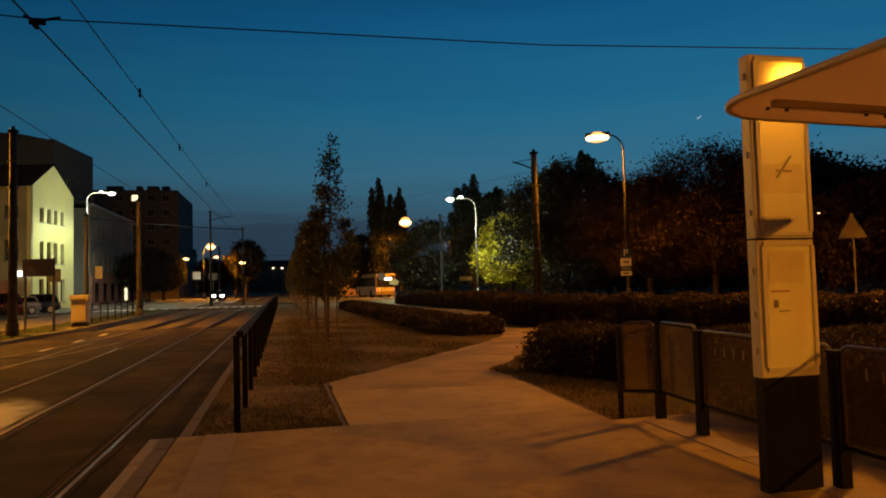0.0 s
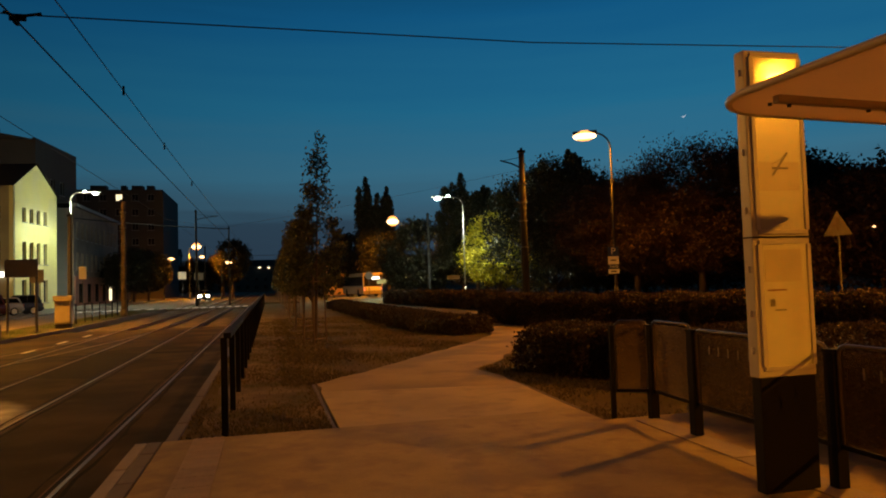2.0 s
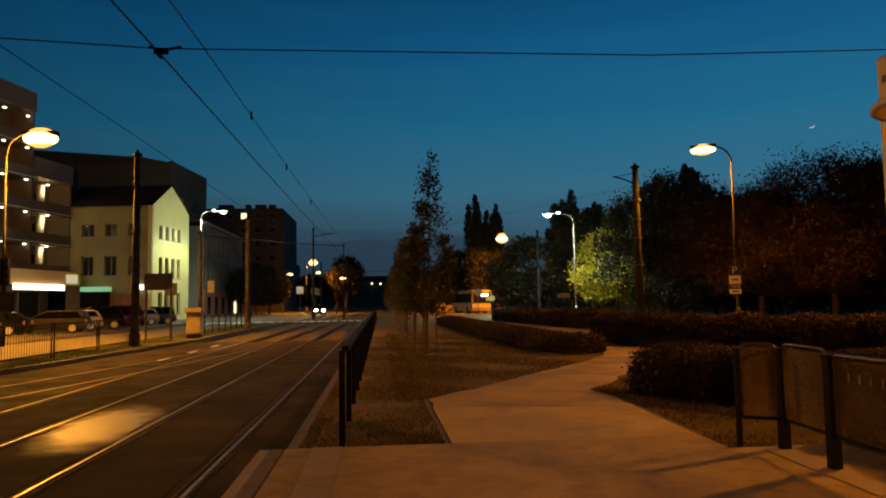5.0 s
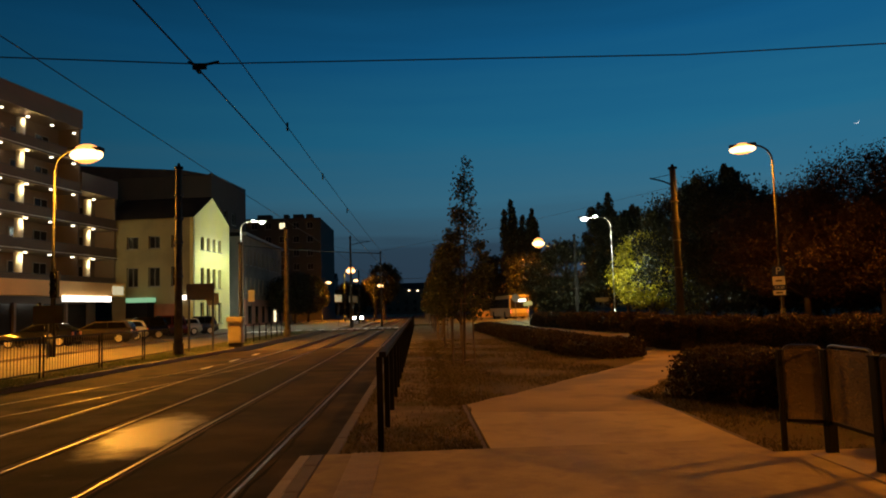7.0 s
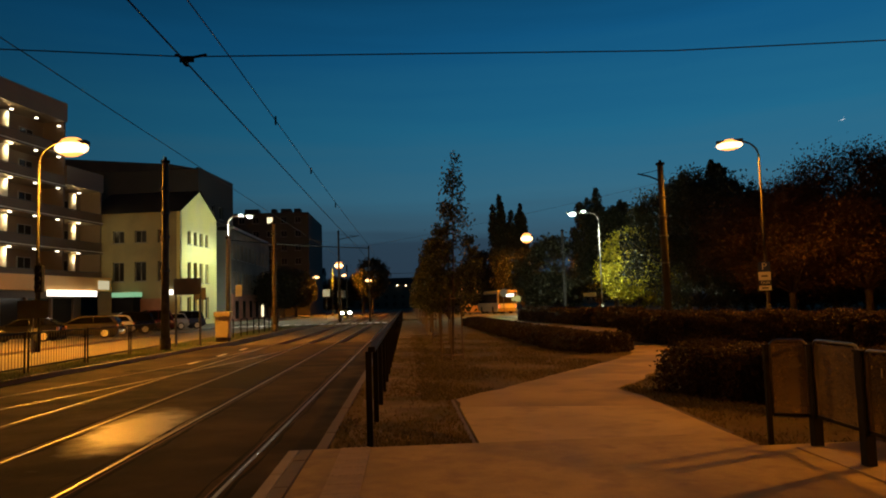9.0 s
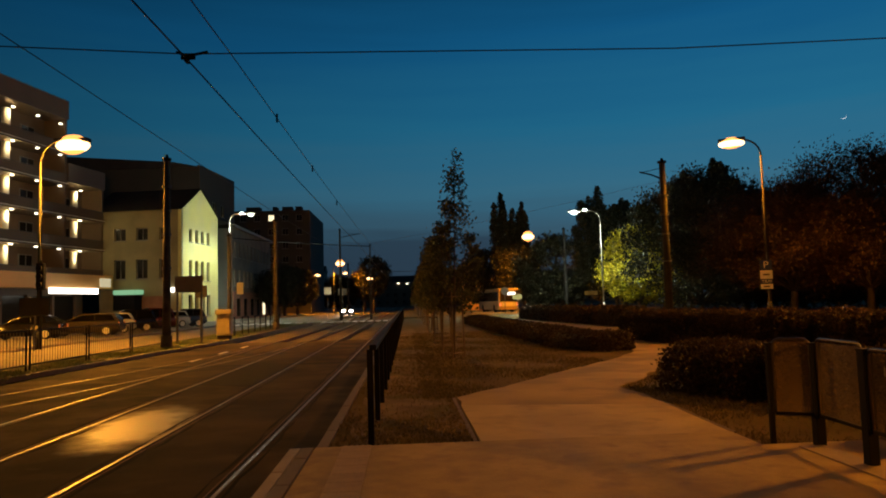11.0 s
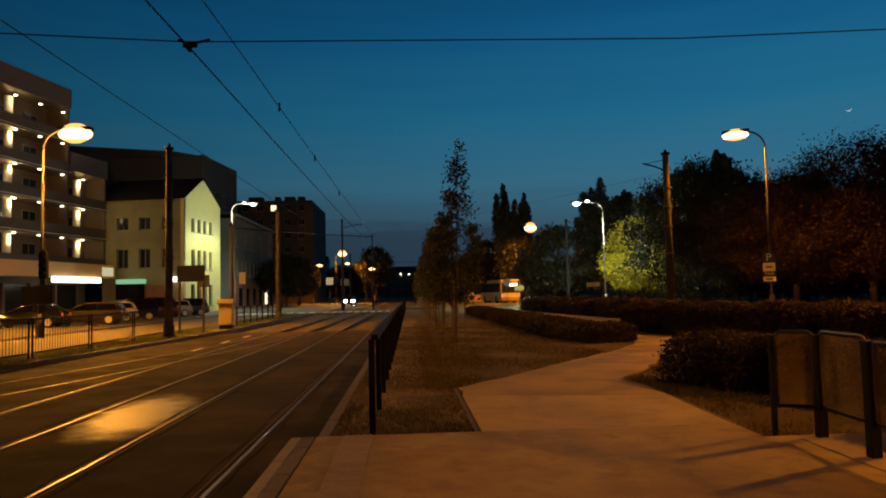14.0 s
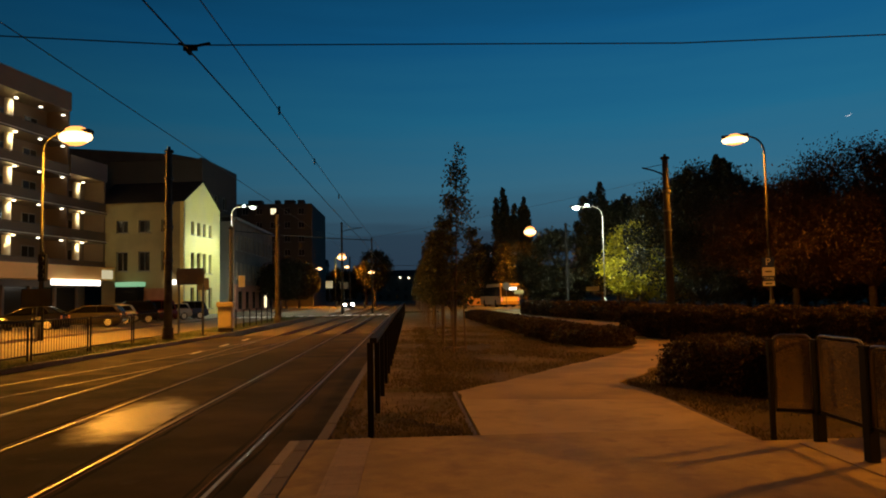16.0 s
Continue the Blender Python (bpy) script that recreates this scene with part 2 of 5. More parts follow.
    "shop_sign": glow("shop_sign_glow", (1.0, 0.90, 0.76), 3.0),
    "green_sign": glow("green_sign_glow", (0.35, 0.75, 0.40), 0.6),
    "headlight": glow("headlight_glow", (1.0, 0.97, 0.9), 60.0),
    "tail": glow("tail_glow", (1.0, 0.25, 0.08), 2.0),
    "lit_window": glow("lit_window_glow", (1.0, 0.85, 0.5), 1.6),
    "dim_sign": glow("dim_sign_glow", (1.0, 0.86, 0.52), 0.55),
    "moon": glow("moon_glow", (0.9, 0.95, 1.0), 0.9),
}


# an oval of asphalt between the tracks made glossier, to place lamp glare there
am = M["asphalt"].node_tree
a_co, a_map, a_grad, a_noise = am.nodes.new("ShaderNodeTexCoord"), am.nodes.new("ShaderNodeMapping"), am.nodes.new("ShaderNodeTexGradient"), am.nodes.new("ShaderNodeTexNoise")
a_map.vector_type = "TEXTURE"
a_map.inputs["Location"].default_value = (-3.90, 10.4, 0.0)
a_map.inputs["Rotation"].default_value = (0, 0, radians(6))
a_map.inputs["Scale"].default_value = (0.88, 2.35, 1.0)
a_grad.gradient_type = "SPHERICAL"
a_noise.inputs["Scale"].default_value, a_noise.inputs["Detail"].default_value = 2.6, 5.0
a_gloss, a_ramp = am.nodes.new("ShaderNodeMath"), am.nodes.new("ShaderNodeMapRange")
a_gloss.operation = "MULTIPLY_ADD"
a_gloss.inputs[1].default_value = 0.55
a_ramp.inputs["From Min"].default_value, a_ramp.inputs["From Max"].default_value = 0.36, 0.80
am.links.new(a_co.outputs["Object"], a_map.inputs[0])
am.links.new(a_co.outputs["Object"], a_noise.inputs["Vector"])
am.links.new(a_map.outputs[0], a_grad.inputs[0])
am.links.new(a_noise.outputs["Fac"], a_gloss.inputs[0])
am.links.new(a_grad.outputs["Fac"], a_gloss.inputs[2])
am.links.new(a_gloss.outputs[0], a_ramp.inputs["Value"])
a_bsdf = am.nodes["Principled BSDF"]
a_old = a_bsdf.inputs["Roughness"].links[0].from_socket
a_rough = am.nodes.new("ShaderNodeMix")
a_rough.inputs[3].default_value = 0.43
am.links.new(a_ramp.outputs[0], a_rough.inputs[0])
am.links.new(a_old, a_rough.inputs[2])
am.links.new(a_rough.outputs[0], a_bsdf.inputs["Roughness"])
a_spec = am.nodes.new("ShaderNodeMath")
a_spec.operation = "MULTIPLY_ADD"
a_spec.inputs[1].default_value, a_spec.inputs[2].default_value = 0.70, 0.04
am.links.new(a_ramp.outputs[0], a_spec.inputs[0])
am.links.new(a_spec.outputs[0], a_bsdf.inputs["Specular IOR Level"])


def milky(name, color):
    """A weathered translucent roof sheet."""
    m = mat(name, color, 0.5, var=0.16, scale=1.5, fine=30, bump=0.06, stain=[c * 0.6 for c in color], stain_scale=2.2, low=0.5, high=0.75)
    n, l = m.node_tree.nodes, m.node_tree.links
    tl, cl_, m1, m2 = n.new("ShaderNodeBsdfTranslucent"), n.new("ShaderNodeBsdfTransparent"), n.new("ShaderNodeMixShader"), n.new("ShaderNodeMixShader")
    tl.inputs[0].default_value = (1.0, 0.80, 0.46, 1)
    cl_.inputs[0].default_value = (0.9, 0.8, 0.65, 1)
    m1.inputs[0].default_value, m2.inputs[0].default_value = 0.80, 0.08
    l.new(n["Principled BSDF"].outputs[0], m1.inputs[1])
    l.new(tl.outputs[0], m1.inputs[2])
    l.new(m1.outputs[0], m2.inputs[1])
    l.new(cl_.outputs[0], m2.inputs[2])
    l.new(m2.outputs[0], n["Material Output"].inputs[0])
    return m


M["canopy_sheet"] = milky("canopy_sheet", (0.46, 0.37, 0.25))


def paint(name, color):
    return mat(name, color, 0.16, metal=0.1, var=0.05, scale=2, bump=0.0, spec=0.5)


# ---- mesh helpers ----
def box(bm, c, s, rz=0.0, bevel=0.0):
    m = Matrix.Translation(c) @ Matrix.Rotation(rz, 4, "Z") @ Matrix.Diagonal((*s, 1))
    vs = bmesh.ops.create_cube(bm, size=1.0, matrix=m)["verts"]
    if bevel:
        es = list({e for v in vs for e in v.link_edges})
        bmesh.ops.bevel(bm, geom=es, offset=bevel, segments=2, affect="EDGES", profile=0.7)
    return bm


def rod(bm, a, b, r0, r1=None, n=10):
    a, b = Vector(a), Vector(b)
    d = b - a
    m = Matrix.Translation((a + b) / 2) @ d.to_track_quat("Z", "Y").to_matrix().to_4x4()
    bmesh.ops.create_cone(bm, cap_ends=True, segments=n, radius1=r0, radius2=r0 if r1 is None else r1, depth=d.length, matrix=m)
    return bm


def tube(bm, pts, r, n=8):
    """A bent tube along pts; r is one radius or one a point."""
    pts = [Vector(p) for p in pts]
    rs = r if isinstance(r, (list, tuple)) else [r] * len(pts)
    rings = []
    for i, p in enumerate(pts):
        d = (pts[min(i + 1, len(pts) - 1)] - pts[max(i - 1, 0)]).normalized()
        u = d.orthogonal().normalized() if i == 0 else (u - d * u.dot(d)).normalized()
        w = d.cross(u)
        rings.append([bm.verts.new(p + (u * math.cos(k * math.tau / n) + w * math.sin(k * math.tau / n)) * rs[i]) for k in range(n)])
    for a, b in zip(rings, rings[1:]):
        for k in range(n):
            bm.faces.new((a[k], a[(k + 1) % n], b[(k + 1) % n], b[k]))
    bm.faces.new(rings[0][::-1])
    bm.faces.new(rings[-1])
    return bm


def prism(bm, poly, z0, z1):
    lo = [bm.verts.new((x, y, z0)) for x, y in poly]
    hi = [bm.verts.new((x, y, z1)) for x, y in poly]
    bm.faces.new(lo[::-1])
    bm.faces.new(hi)
    for i in range(len(poly)):
        j = (i + 1) % len(poly)
        bm.faces.new((lo[i], lo[j], hi[j], hi[i]))
    return bm


def profile(bm, pts, x0, x1):
    """A side outline (y, z) carried across from x0 to x1."""
    a = [bm.verts.new((x0, y, z)) for y, z in pts]
    b = [bm.verts.new((x1, y, z)) for y, z in pts]
    bm.faces.new(a)
    bm.faces.new(b[::-1])
    for i in range(len(pts)):
        j = (i + 1) % len(pts)
        bm.faces.new((a[j], a[i], b[i], b[j]))
    return bm


def part(name, bm, material, parent=None, label="", smooth=False):
    bmesh.ops.recalc_face_normals(bm, faces=bm.faces)
    me = bpy.data.meshes.new(name)
    bm.to_mesh(me)
    bm.free()
    me.materials.append(material)
    if smooth:
        me.polygons.foreach_set("use_smooth", [True] * len(me.polygons))
    ob = new(name, me)
    ob.parent = parent
    return tagged(ob, label=label)


def again(name, ob, parent, m):
    """One more object on the mesh of ob."""
    o = new(name, ob.data)
    o.parent = parent
    o.matrix_basis = m
    return o


def thing(name, m, label, category, group="", kind=""):
    ob = new(name)
    ob.empty_display_size = 0.2
    ob.matrix_basis = m
    return tagged(ob, label, category, group, kind)


def cloud(name, verts, faces, material, parent=None):
    me = bpy.data.meshes.new(name)
    me.from_pydata(verts.tolist(), [], faces.tolist())
    me.materials.append(material)
    ob = new(name, me)
    ob.parent = parent
    return ob


def structure(name, bm, material, label):
    return tagged(part(name, bm, material), label, "", "", "structure")


def B():
    return bmesh.new()

# ---- the ground and the large structure ----
PLAT = 0.19      # top of the platform and the park, above the rails
bm = B()
bmesh.ops.create_grid(bm, x_segments=8, y_segments=8, size=1500, matrix=Matrix.Translation((0, 400, -0.30)))
structure("ground", bm, M["far_ground"], "dark earth that reaches the horizon")


def slab(name, poly, z1, material, label, z0=-0.28):
    return structure(name, prism(B(), poly, z0, z1), material, label)


def uneven(poly, amp=0.03, step=0.22, seed=3, fixed=()):
    """An outline whose long edges wander a little, as trodden edges do; fixed edges stay straight."""
    rnd = random.Random(seed)
    out = []
    for i, (a, b) in enumerate(zip(poly, poly[1:] + poly[:1])):
        va, vb = Vector(a), Vector(b)
        L = (vb - va).length
        out.append(tuple(va))
        if i in fixed or L < 2 * step:
            continue
        nn = Vector((-(vb - va).y, (vb - va).x)) / L
        k = int(L / step)
        for j in range(1, k):
            w = amp * (0.6 * math.sin(j * 0.9 + i + seed) + 0.4 * rnd.uniform(-1, 1)) * min(1, j / 2, (k - j) / 2)
            out.append(tuple(va.lerp(vb, j / k) + nn * w))
    return out


# far kerb of the tracks, slightly askew, then straight
KERB_A, KERB_B = (-12.25, -20.0), (-8.55, 34.8)
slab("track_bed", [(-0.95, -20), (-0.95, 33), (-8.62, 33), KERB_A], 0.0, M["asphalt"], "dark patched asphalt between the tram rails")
slab("ballast_bed", [(-0.95, 33), (-0.95, 66), (-8.55, 66), (-8.55, 33.0)], -0.12, M["soil"], "brown ballast under open tram rails")
slab("crossing", [(-0.95, 66), (-0.95, 75), (-8.55, 75), (-8.55, 66)], -0.004, M["road"], "asphalt crossing over the tram tracks")
slab("ballast_bed_far", [(-0.95, 75), (-0.95, 420), (-8.55, 420), (-8.55, 75)], -0.12, M["soil"], "brown ballast under the far tram rails")
slab("median", [(KERB_A[0] - 0.15, -20), (-8.70, 34.8), (-8.70, 64), (-11.4, 64), (-11.4, 20), (-13.4, -20)], 0.11, M["verge"], "narrow strip of worn grass beside the tracks")
slab("road", [(-11.55, -60), (-11.55, 64), (-8.55, 66), (-8.55, 420), (-17.4, 420), (-17.4, -60)], -0.01, M["road"], "worn asphalt road under street lamps")
slab("parking_pavement", [(-17.55, -60), (-17.55, 420), (-60, 420), (-60, -60)], 0.09, M["road"], "paved parking strip before the buildings")
slab("platform", [(-0.98, -20), (-0.98, 7.40), (3.42, 7.40), (3.40, 6.72), (4.6, 6.72), (4.6, -20)], PLAT, M["concrete"], "worn concrete tram platform with dirt stains")
slab("lawn", [(-0.85, 7.42), (-0.85, 66), (70, 66), (70, -20), (4.62, -20), (4.62, 6.74), (3.43, 6.74), (3.44, 7.42)], 0.165, M["grass"], "dry patchy lawn of the park")
slab("lawn_far", [(-0.85, 75), (-0.85, 420), (90, 420), (90, 66.02), (3, 66.02), (3, 75)], 0.14, M["grass"], "dim lawn beyond the crossing")
slab("side_road", [(8.0, 120), (8.5, 84), (10.5, 62), (13.0, 46), (14.2, 30), (14.6, -20), (22, -20), (21.6, 30), (20.5, 46), (18, 62), (15.5, 84), (15, 120)], 0.171, M["road"], "asphalt side road behind the hedges", 0.1)
slab("bare_strip", uneven([(-0.60, 7.45), (-0.50, 40), (0.35, 40), (0.50, 14), (0.60, 10.8), (0.64, 7.45)], 0.16, 0.35, 5, (5,)), 0.171, M["soil"], "trodden bare soil along the railing", 0.1)

# path: a concrete apron, then the curved way into the park
slab("path_apron", [(0.74, 7.415), (0.73, 10.0), (3.50, 9.45), (3.45, 8.3), (3.42, 7.415)], PLAT - 0.003, M["path"], "pale concrete path apron with dirt marks", 0.1)
slab("path", uneven([(0.73, 10.015), (0.74, 10.86), (1.84, 12.31), (3.27, 14.36), (4.83, 16.5), (5.9, 18.3), (6.6, 20.4), (7.3, 23.0), (8.0, 26.0), (9.0, 30), (10.4, 33.5),
              (11.6, 33.0), (10.0, 28.6), (8.9, 25.0), (8.13, 21.5), (6.3, 16.8), (5.0, 14.0), (4.0, 12.2), (3.45, 11.5), (3.55, 10.4), (3.50, 9.465)], 0.06, 0.2, 4, (20,)), PLAT - 0.006, M["path_far"],
     "pale gravel path that curves into the park", 0.1)


def run_of(name, a, b, pitch, size, z, material, label, parent_label_kind="structure", bevel=0.012, gap=0.006):
    """Kerb stones or slabs laid end to end from a to b, each its own piece."""
    a, b = Vector((*a, z)), Vector((*b, z))
    n = max(1, round((b - a).length / pitch))
    ang = math.atan2((b - a).y, (b - a).x)
    top = thing(name, Matrix(), label, "", "", "structure")
    step = (b - a).length / n
    first = part("stone", box(B(), (0, 0, -size[1] / 2), (step - gap, size[0], size[1]), 0, bevel), material, top)
    for i in range(n):
        m = Matrix.Translation(a.lerp(b, (i + 0.5) / n) + Vector((0, 0, random.uniform(-0.003, 0.003)))) @ Matrix.Rotation(ang, 4, "Z")
        if i == 0:
            first.matrix_basis = m
        else:
            again("stone", first, top, m)
    return top


# ---- tram rails ----
def rail(parent, pts, side, z=0.006):
    """One grooved rail along pts; side +1 puts the groove on the right."""
    head, groove, lip = B(), B(), B()
    for bm, off, wid, zt, zb in ((head, 0.0, 0.040, z, -0.16), (groove, side * 0.046, 0.045, z - 0.003, -0.05), (lip, side * 0.078, 0.014, z - 0.001, -0.10)):
        prev = None
        for i, p in enumerate(pts):
            q, r = pts[max(0, i - 1)], pts[min(len(pts) - 1, i + 1)]
            d = Vector((r[0] - q[0], r[1] - q[1])).normalized()
            nn = Vector((d.y, -d.x))
            c = Vector(p) + nn * off
            ring = [bm.verts.new((c.x + nn.x * s * wid / 2, c.y + nn.y * s * wid / 2, zz)) for s, zz in ((-1, zb), (-1, zt), (1, zt), (1, zb))]
            if prev:
                for k in range(4):
                    bm.faces.new((prev[k], prev[(k + 1) % 4], ring[(k + 1) % 4], ring[k]))
            prev = ring
    part("rail", head, M["steel"], parent, "polished steel rail")
    part("guard_lip", lip, M["rust"], parent, "thin rusty guard lip of the rail")
    part("flangeway", groove, M["groove"], parent, "dark dirty rail groove")


for name, c in (("tram_track_near", -2.487), ("tram_track_far", -5.375)):
    tr = thing(name, Matrix(), "pair of polished grooved tram rails", "", "", "structure")
    for s in (-1, 1):
        rail(tr, [(c + s * 0.7465, y) for y in (-20, 7, 33, 66, 75, 150, 420)], -s)
# a third track that joins the far one
tr = thing("tram_track_joining", Matrix(), "curved pair of tram rails that joins the far track", "", "", "structure")
for s in (-1, 1):
    pts = []
    for y in range(4, 33, 1):
        k = max(0.0, (31.5 - y) / 16.5)
        pts.append((-5.375 + s * 0.7465 - 2.23 * k ** 1.55, y))
    rail(tr, pts, -s, 0.004)
# sleepers' concrete strips along the open rails
for x in (-1.77, -3.205, -4.66, -6.1):
    structure("rail_foot", box(B(), (x, 49.5, -0.10), (0.16, 33, 0.05)), M["rust"], "rusty foot of the open rail")

# tar joints along the rails, and tar repairs
for x in (-1.77, -3.205, -4.66, -6.1):
    for s in (-1, 1):
        c = x + s * 0.125
        pts = [(c + 0.02 * math.sin(y * 1.9 + x) + 0.012 * math.sin(y * 5.1), -20 + (y + 20)) for y in [k * 0.5 for k in range(-40, 66)]]
        wd = [0.016 + 0.010 * math.sin(q[1] * 2.7 + s) + 0.008 * math.sin(q[1] * 7.1) for q in pts]
        slab("tar_joint", [(p[0] - w, p[1]) for p, w in zip(pts, wd)] + [(p[0] + w, p[1]) for p, w in list(zip(pts, wd))[::-1]], 0.0022, M["groove"], "ragged dark tar joint along the rail", -0.05)
slab("tar_patch", [(-3.35, 15.0), (-3.35, 20.5), (-4.55, 21.5), (-4.58, 15.6)], 0.004, M["groove"], "dark tar repair between the tracks", -0.05)
slab("tar_seam", [(-1.85, 20.1), (-1.85, 20.6), (-8.0, 20.9), (-8.0, 20.3)], 0.0025, M["groove"], "dark tar seam across the tracks", -0.05)
for k in range(3):
    slab("lane_mark", [(-6.9 + k * 0.0, 22.5 + k * 3.4), (-6.78, 22.5 + k * 3.4), (-6.78, 23.7 + k * 3.4), (-6.9, 23.7 + k * 3.4)], 0.0035, M["white_paint"], "worn white painted dash", -0.05)
for k in range(9):
    x = -1.9 - k * 0.75
    slab("zebra_bar", [(x, 67.2), (x - 0.42, 67.2), (x - 0.42, 70.6), (x, 70.6)], 0.004, M["white_paint"], "white bar of the zebra crossing", -0.05)
for k in range(7):
    x = -9.3 - k * 1.1
    slab("zebra_bar", [(x, 67.2), (x - 0.55, 67.2), (x - 0.55, 70.6), (x, 70.6)], 0.004, M["white_paint"], "white bar of the zebra crossing", -0.05)

# ---- street lamps ----
def street_lamp(x, y, h, arm, color, power, bulb, label, lamp_w=1.15, pole_r=0.085, pole_mat="grey", cone=174, blend=0.5, wide=0.3, spill=0.0, globe=0.46, tint=None):
    """A mast with a bent arm; arm is the way (dx, dy) to the lamp head."""
    base_z = PLAT if x > 0 else 0.09
    top = thing("street_lamp", Matrix.Translation((x, y, base_z)), label, "street lamp", "street lamps")
    hh = h - base_z
    a = Vector((arm[0], arm[1], 0))
    L = a.length
    a.normalize()
    part("base", rod(B(), (0, 0, -0.35), (0, 0, 1.0), pole_r * 1.5, pole_r * 1.4, 14), M[pole_mat], top, smooth=True)
    part("pole", rod(B(), (0, 0, 1.0), (0, 0, hh - 0.9), pole_r, pole_r * 0.6, 14), M[pole_mat], top, smooth=True)
    pts = []
    for i in range(9):
        t = i / 8 * math.pi / 2
        pts.append(Vector((0, 0, hh - 0.9)) + a * (0.9 * (1 - math.cos(t)) * min(1, L / 1.1)) + Vector((0, 0, 0.9 * math.sin(t))))
    pts.append(a * (L - lamp_w * 0.5) + Vector((0, 0, hh + 0.02)))
    part("arm", tube(B(), pts, pole_r * 0.55, 8), M[pole_mat], top, smooth=True)
    rz = math.atan2(a.y, a.x)
    c = a * L
    hb = B()
    box(hb, (0, 0, 0), (lamp_w, lamp_w * 0.28, lamp_w * 0.13), 0, lamp_w * 0.045)
    head = part("lamp_head", hb, M[pole_mat], top)
    head.matrix_basis = Matrix.Translation(c + Vector((0, 0, hh + 0.05))) @ Matrix.Rotation(rz, 4, "Z")
    # glowing glass, sodium ones drawn oversized to take in their glare
    gb = B()
    bmesh.ops.create_uvsphere(gb, u_segments=14, v_segments=8, radius=0.5, matrix=Matrix.Diagonal((lamp_w * (0.92 if color == SODIUM else 0.6), lamp_w * 0.45, lamp_w * (globe if color == SODIUM else 0.34), 1)))
    lens = part("lens", gb, bulb, head, "glowing lamp glass", True)
    lens.matrix_basis = Matrix.Translation((0.02, 0, -0.12 * lamp_w))
    lens.visible_shadow = False
    # added ellipsoid, wider than the glass, for the white core of the glare
    if color == SODIUM and lamp_w > 0.5:
        gb = B()
        bmesh.ops.create_uvsphere(gb, u_segments=14, v_segments=8, radius=0.5, matrix=Matrix.Diagonal((lamp_w * 1.0, lamp_w * 0.56, lamp_w * globe * 0.74, 1)))
        glare_core = part("glare_core", gb, M["glare_core"], head, "added white core of the lamp's glare", True)
        glare_core.matrix_basis = Matrix.Translation((0.02, 0, -0.15 * lamp_w))
        glare_core.visible_shadow = False
    if color == COOL:
        gb = B()
        bmesh.ops.create_uvsphere(gb, u_segments=12, v_segments=7, radius=0.5, matrix=Matrix.Diagonal((0.42, 0.24, 0.18, 1)))
        tip = part("upper_lamp", gb, M["bulb_cool"], top, "small second lamp glass", True)
        tip.matrix_basis = Matrix.Translation(a * (L * 0.58) + Vector((0, 0, hh + 0.14))) @ Matrix.Rotation(rz, 4, "Z")
    if power:
        li = bpy.data.lights.new("lamp_light", "SPOT")
        li.energy, li.color, li.shadow_soft_size, li.spot_size, li.spot_blend = power, tint or color, wide, radians(cone), blend
        lo = new("lamp_light", li)
        lo.parent = top
        lo.matrix_basis = Matrix.Translation(c + Vector((0, 0, hh - 0.20)))
    if spill:
        li = bpy.data.lights.new("bowl_light", "POINT")
        li.energy, li.color, li.shadow_soft_size = power * spill, tint or color, wide
        lo = new("bowl_light", li)
        lo.parent = top
        lo.matrix_basis = Matrix.Translation(c + Vector((0, 0, hh - 0.45)))
    return top


S = "tall street lamp on a steel mast, burning orange"
W = "tall street lamp on a pale mast, burning white"
lamp_r = street_lamp(18.05, 34.0, 9.5, (-1.15, 0.65), SODIUM, LAMP_POWER * 0.45, M["bulb_sodium"], S, cone=156, lamp_w=1.3, pole_mat="mast")
street_lamp(20.6, -14.6, 9.5, (-1.7, 0.3), SODIUM, LAMP_POWER * 1.4, M["bulb_sodium"], S)
street_lamp(19.3, 12.2, 9.5, (-1.6, 0.2), SODIUM, LAMP_POWER * 0.84, M["bulb_sodium"], S, cone=158, wide=0.45)
street_lamp(16.1, 84.3, 9.5, (-1.1, 0.2), SODIUM, LAMP_POWER, M["bulb_sodium"], S, lamp_w=1.5, globe=0.85, pole_mat="mast")
lamp_l = street_lamp(-17.1, 33.5, 9.7, (1.5, -0.1), SODIUM, LAMP_POWER * 1.0, M["bulb_sodium"], S, lamp_w=1.6, cone=150, spill=0.52, globe=0.6, pole_mat="mast", tint=(1.0, 0.385, 0.028))
street_lamp(-17.0, -14, 9.5, (1.75, -0.1), SODIUM, LAMP_POWER * 0.85, M["bulb_sodium"], S, cone=158)
street_lamp(-13.6, 132, 9.6, (1.2, 0), SODIUM, LAMP_POWER * 1.5, M["bulb_sodium"], S, lamp_w=1.7, cone=172, globe=0.8)
# unseen lamp, added out of view to brighten parked cars and shop cladding
street_lamp(-35.5, 42.0, 9.6, (1.7, 0.2), SODIUM, LAMP_POWER * 0.85, M["bulb_sodium"], S, cone=172, tint=(1.0, 0.385, 0.028))
lamp_wl = street_lamp(-20.9, 84.0, 12.8, (2.5, 0), COOL, 5500, M["bulb_cool"], W, pole_mat="sign_white", pole_r=0.12, cone=160, spill=0.22)
lamp_wr = street_lamp(17.9, 63, 9.6, (-2.4, 0), COOL, 13000, M["bulb_cool"], W, pole_mat="sign_grey", cone=140, spill=0.22, pole_r=0.075)
for x, y, h, bulb in ((-17.6, 130, 7.3, "bulb_far"), (-13.3, 140, 8.0, "bulb_far"), (-7.9, 128, 6.4, "bulb_far"), (-12.5, 240, 9.5, "bulb_far"), (-1.0, 300, 10, "bulb_cool"), (-5.0, 330, 11, "bulb_cool"), (4.0, 140, 8.5, "bulb_far")):
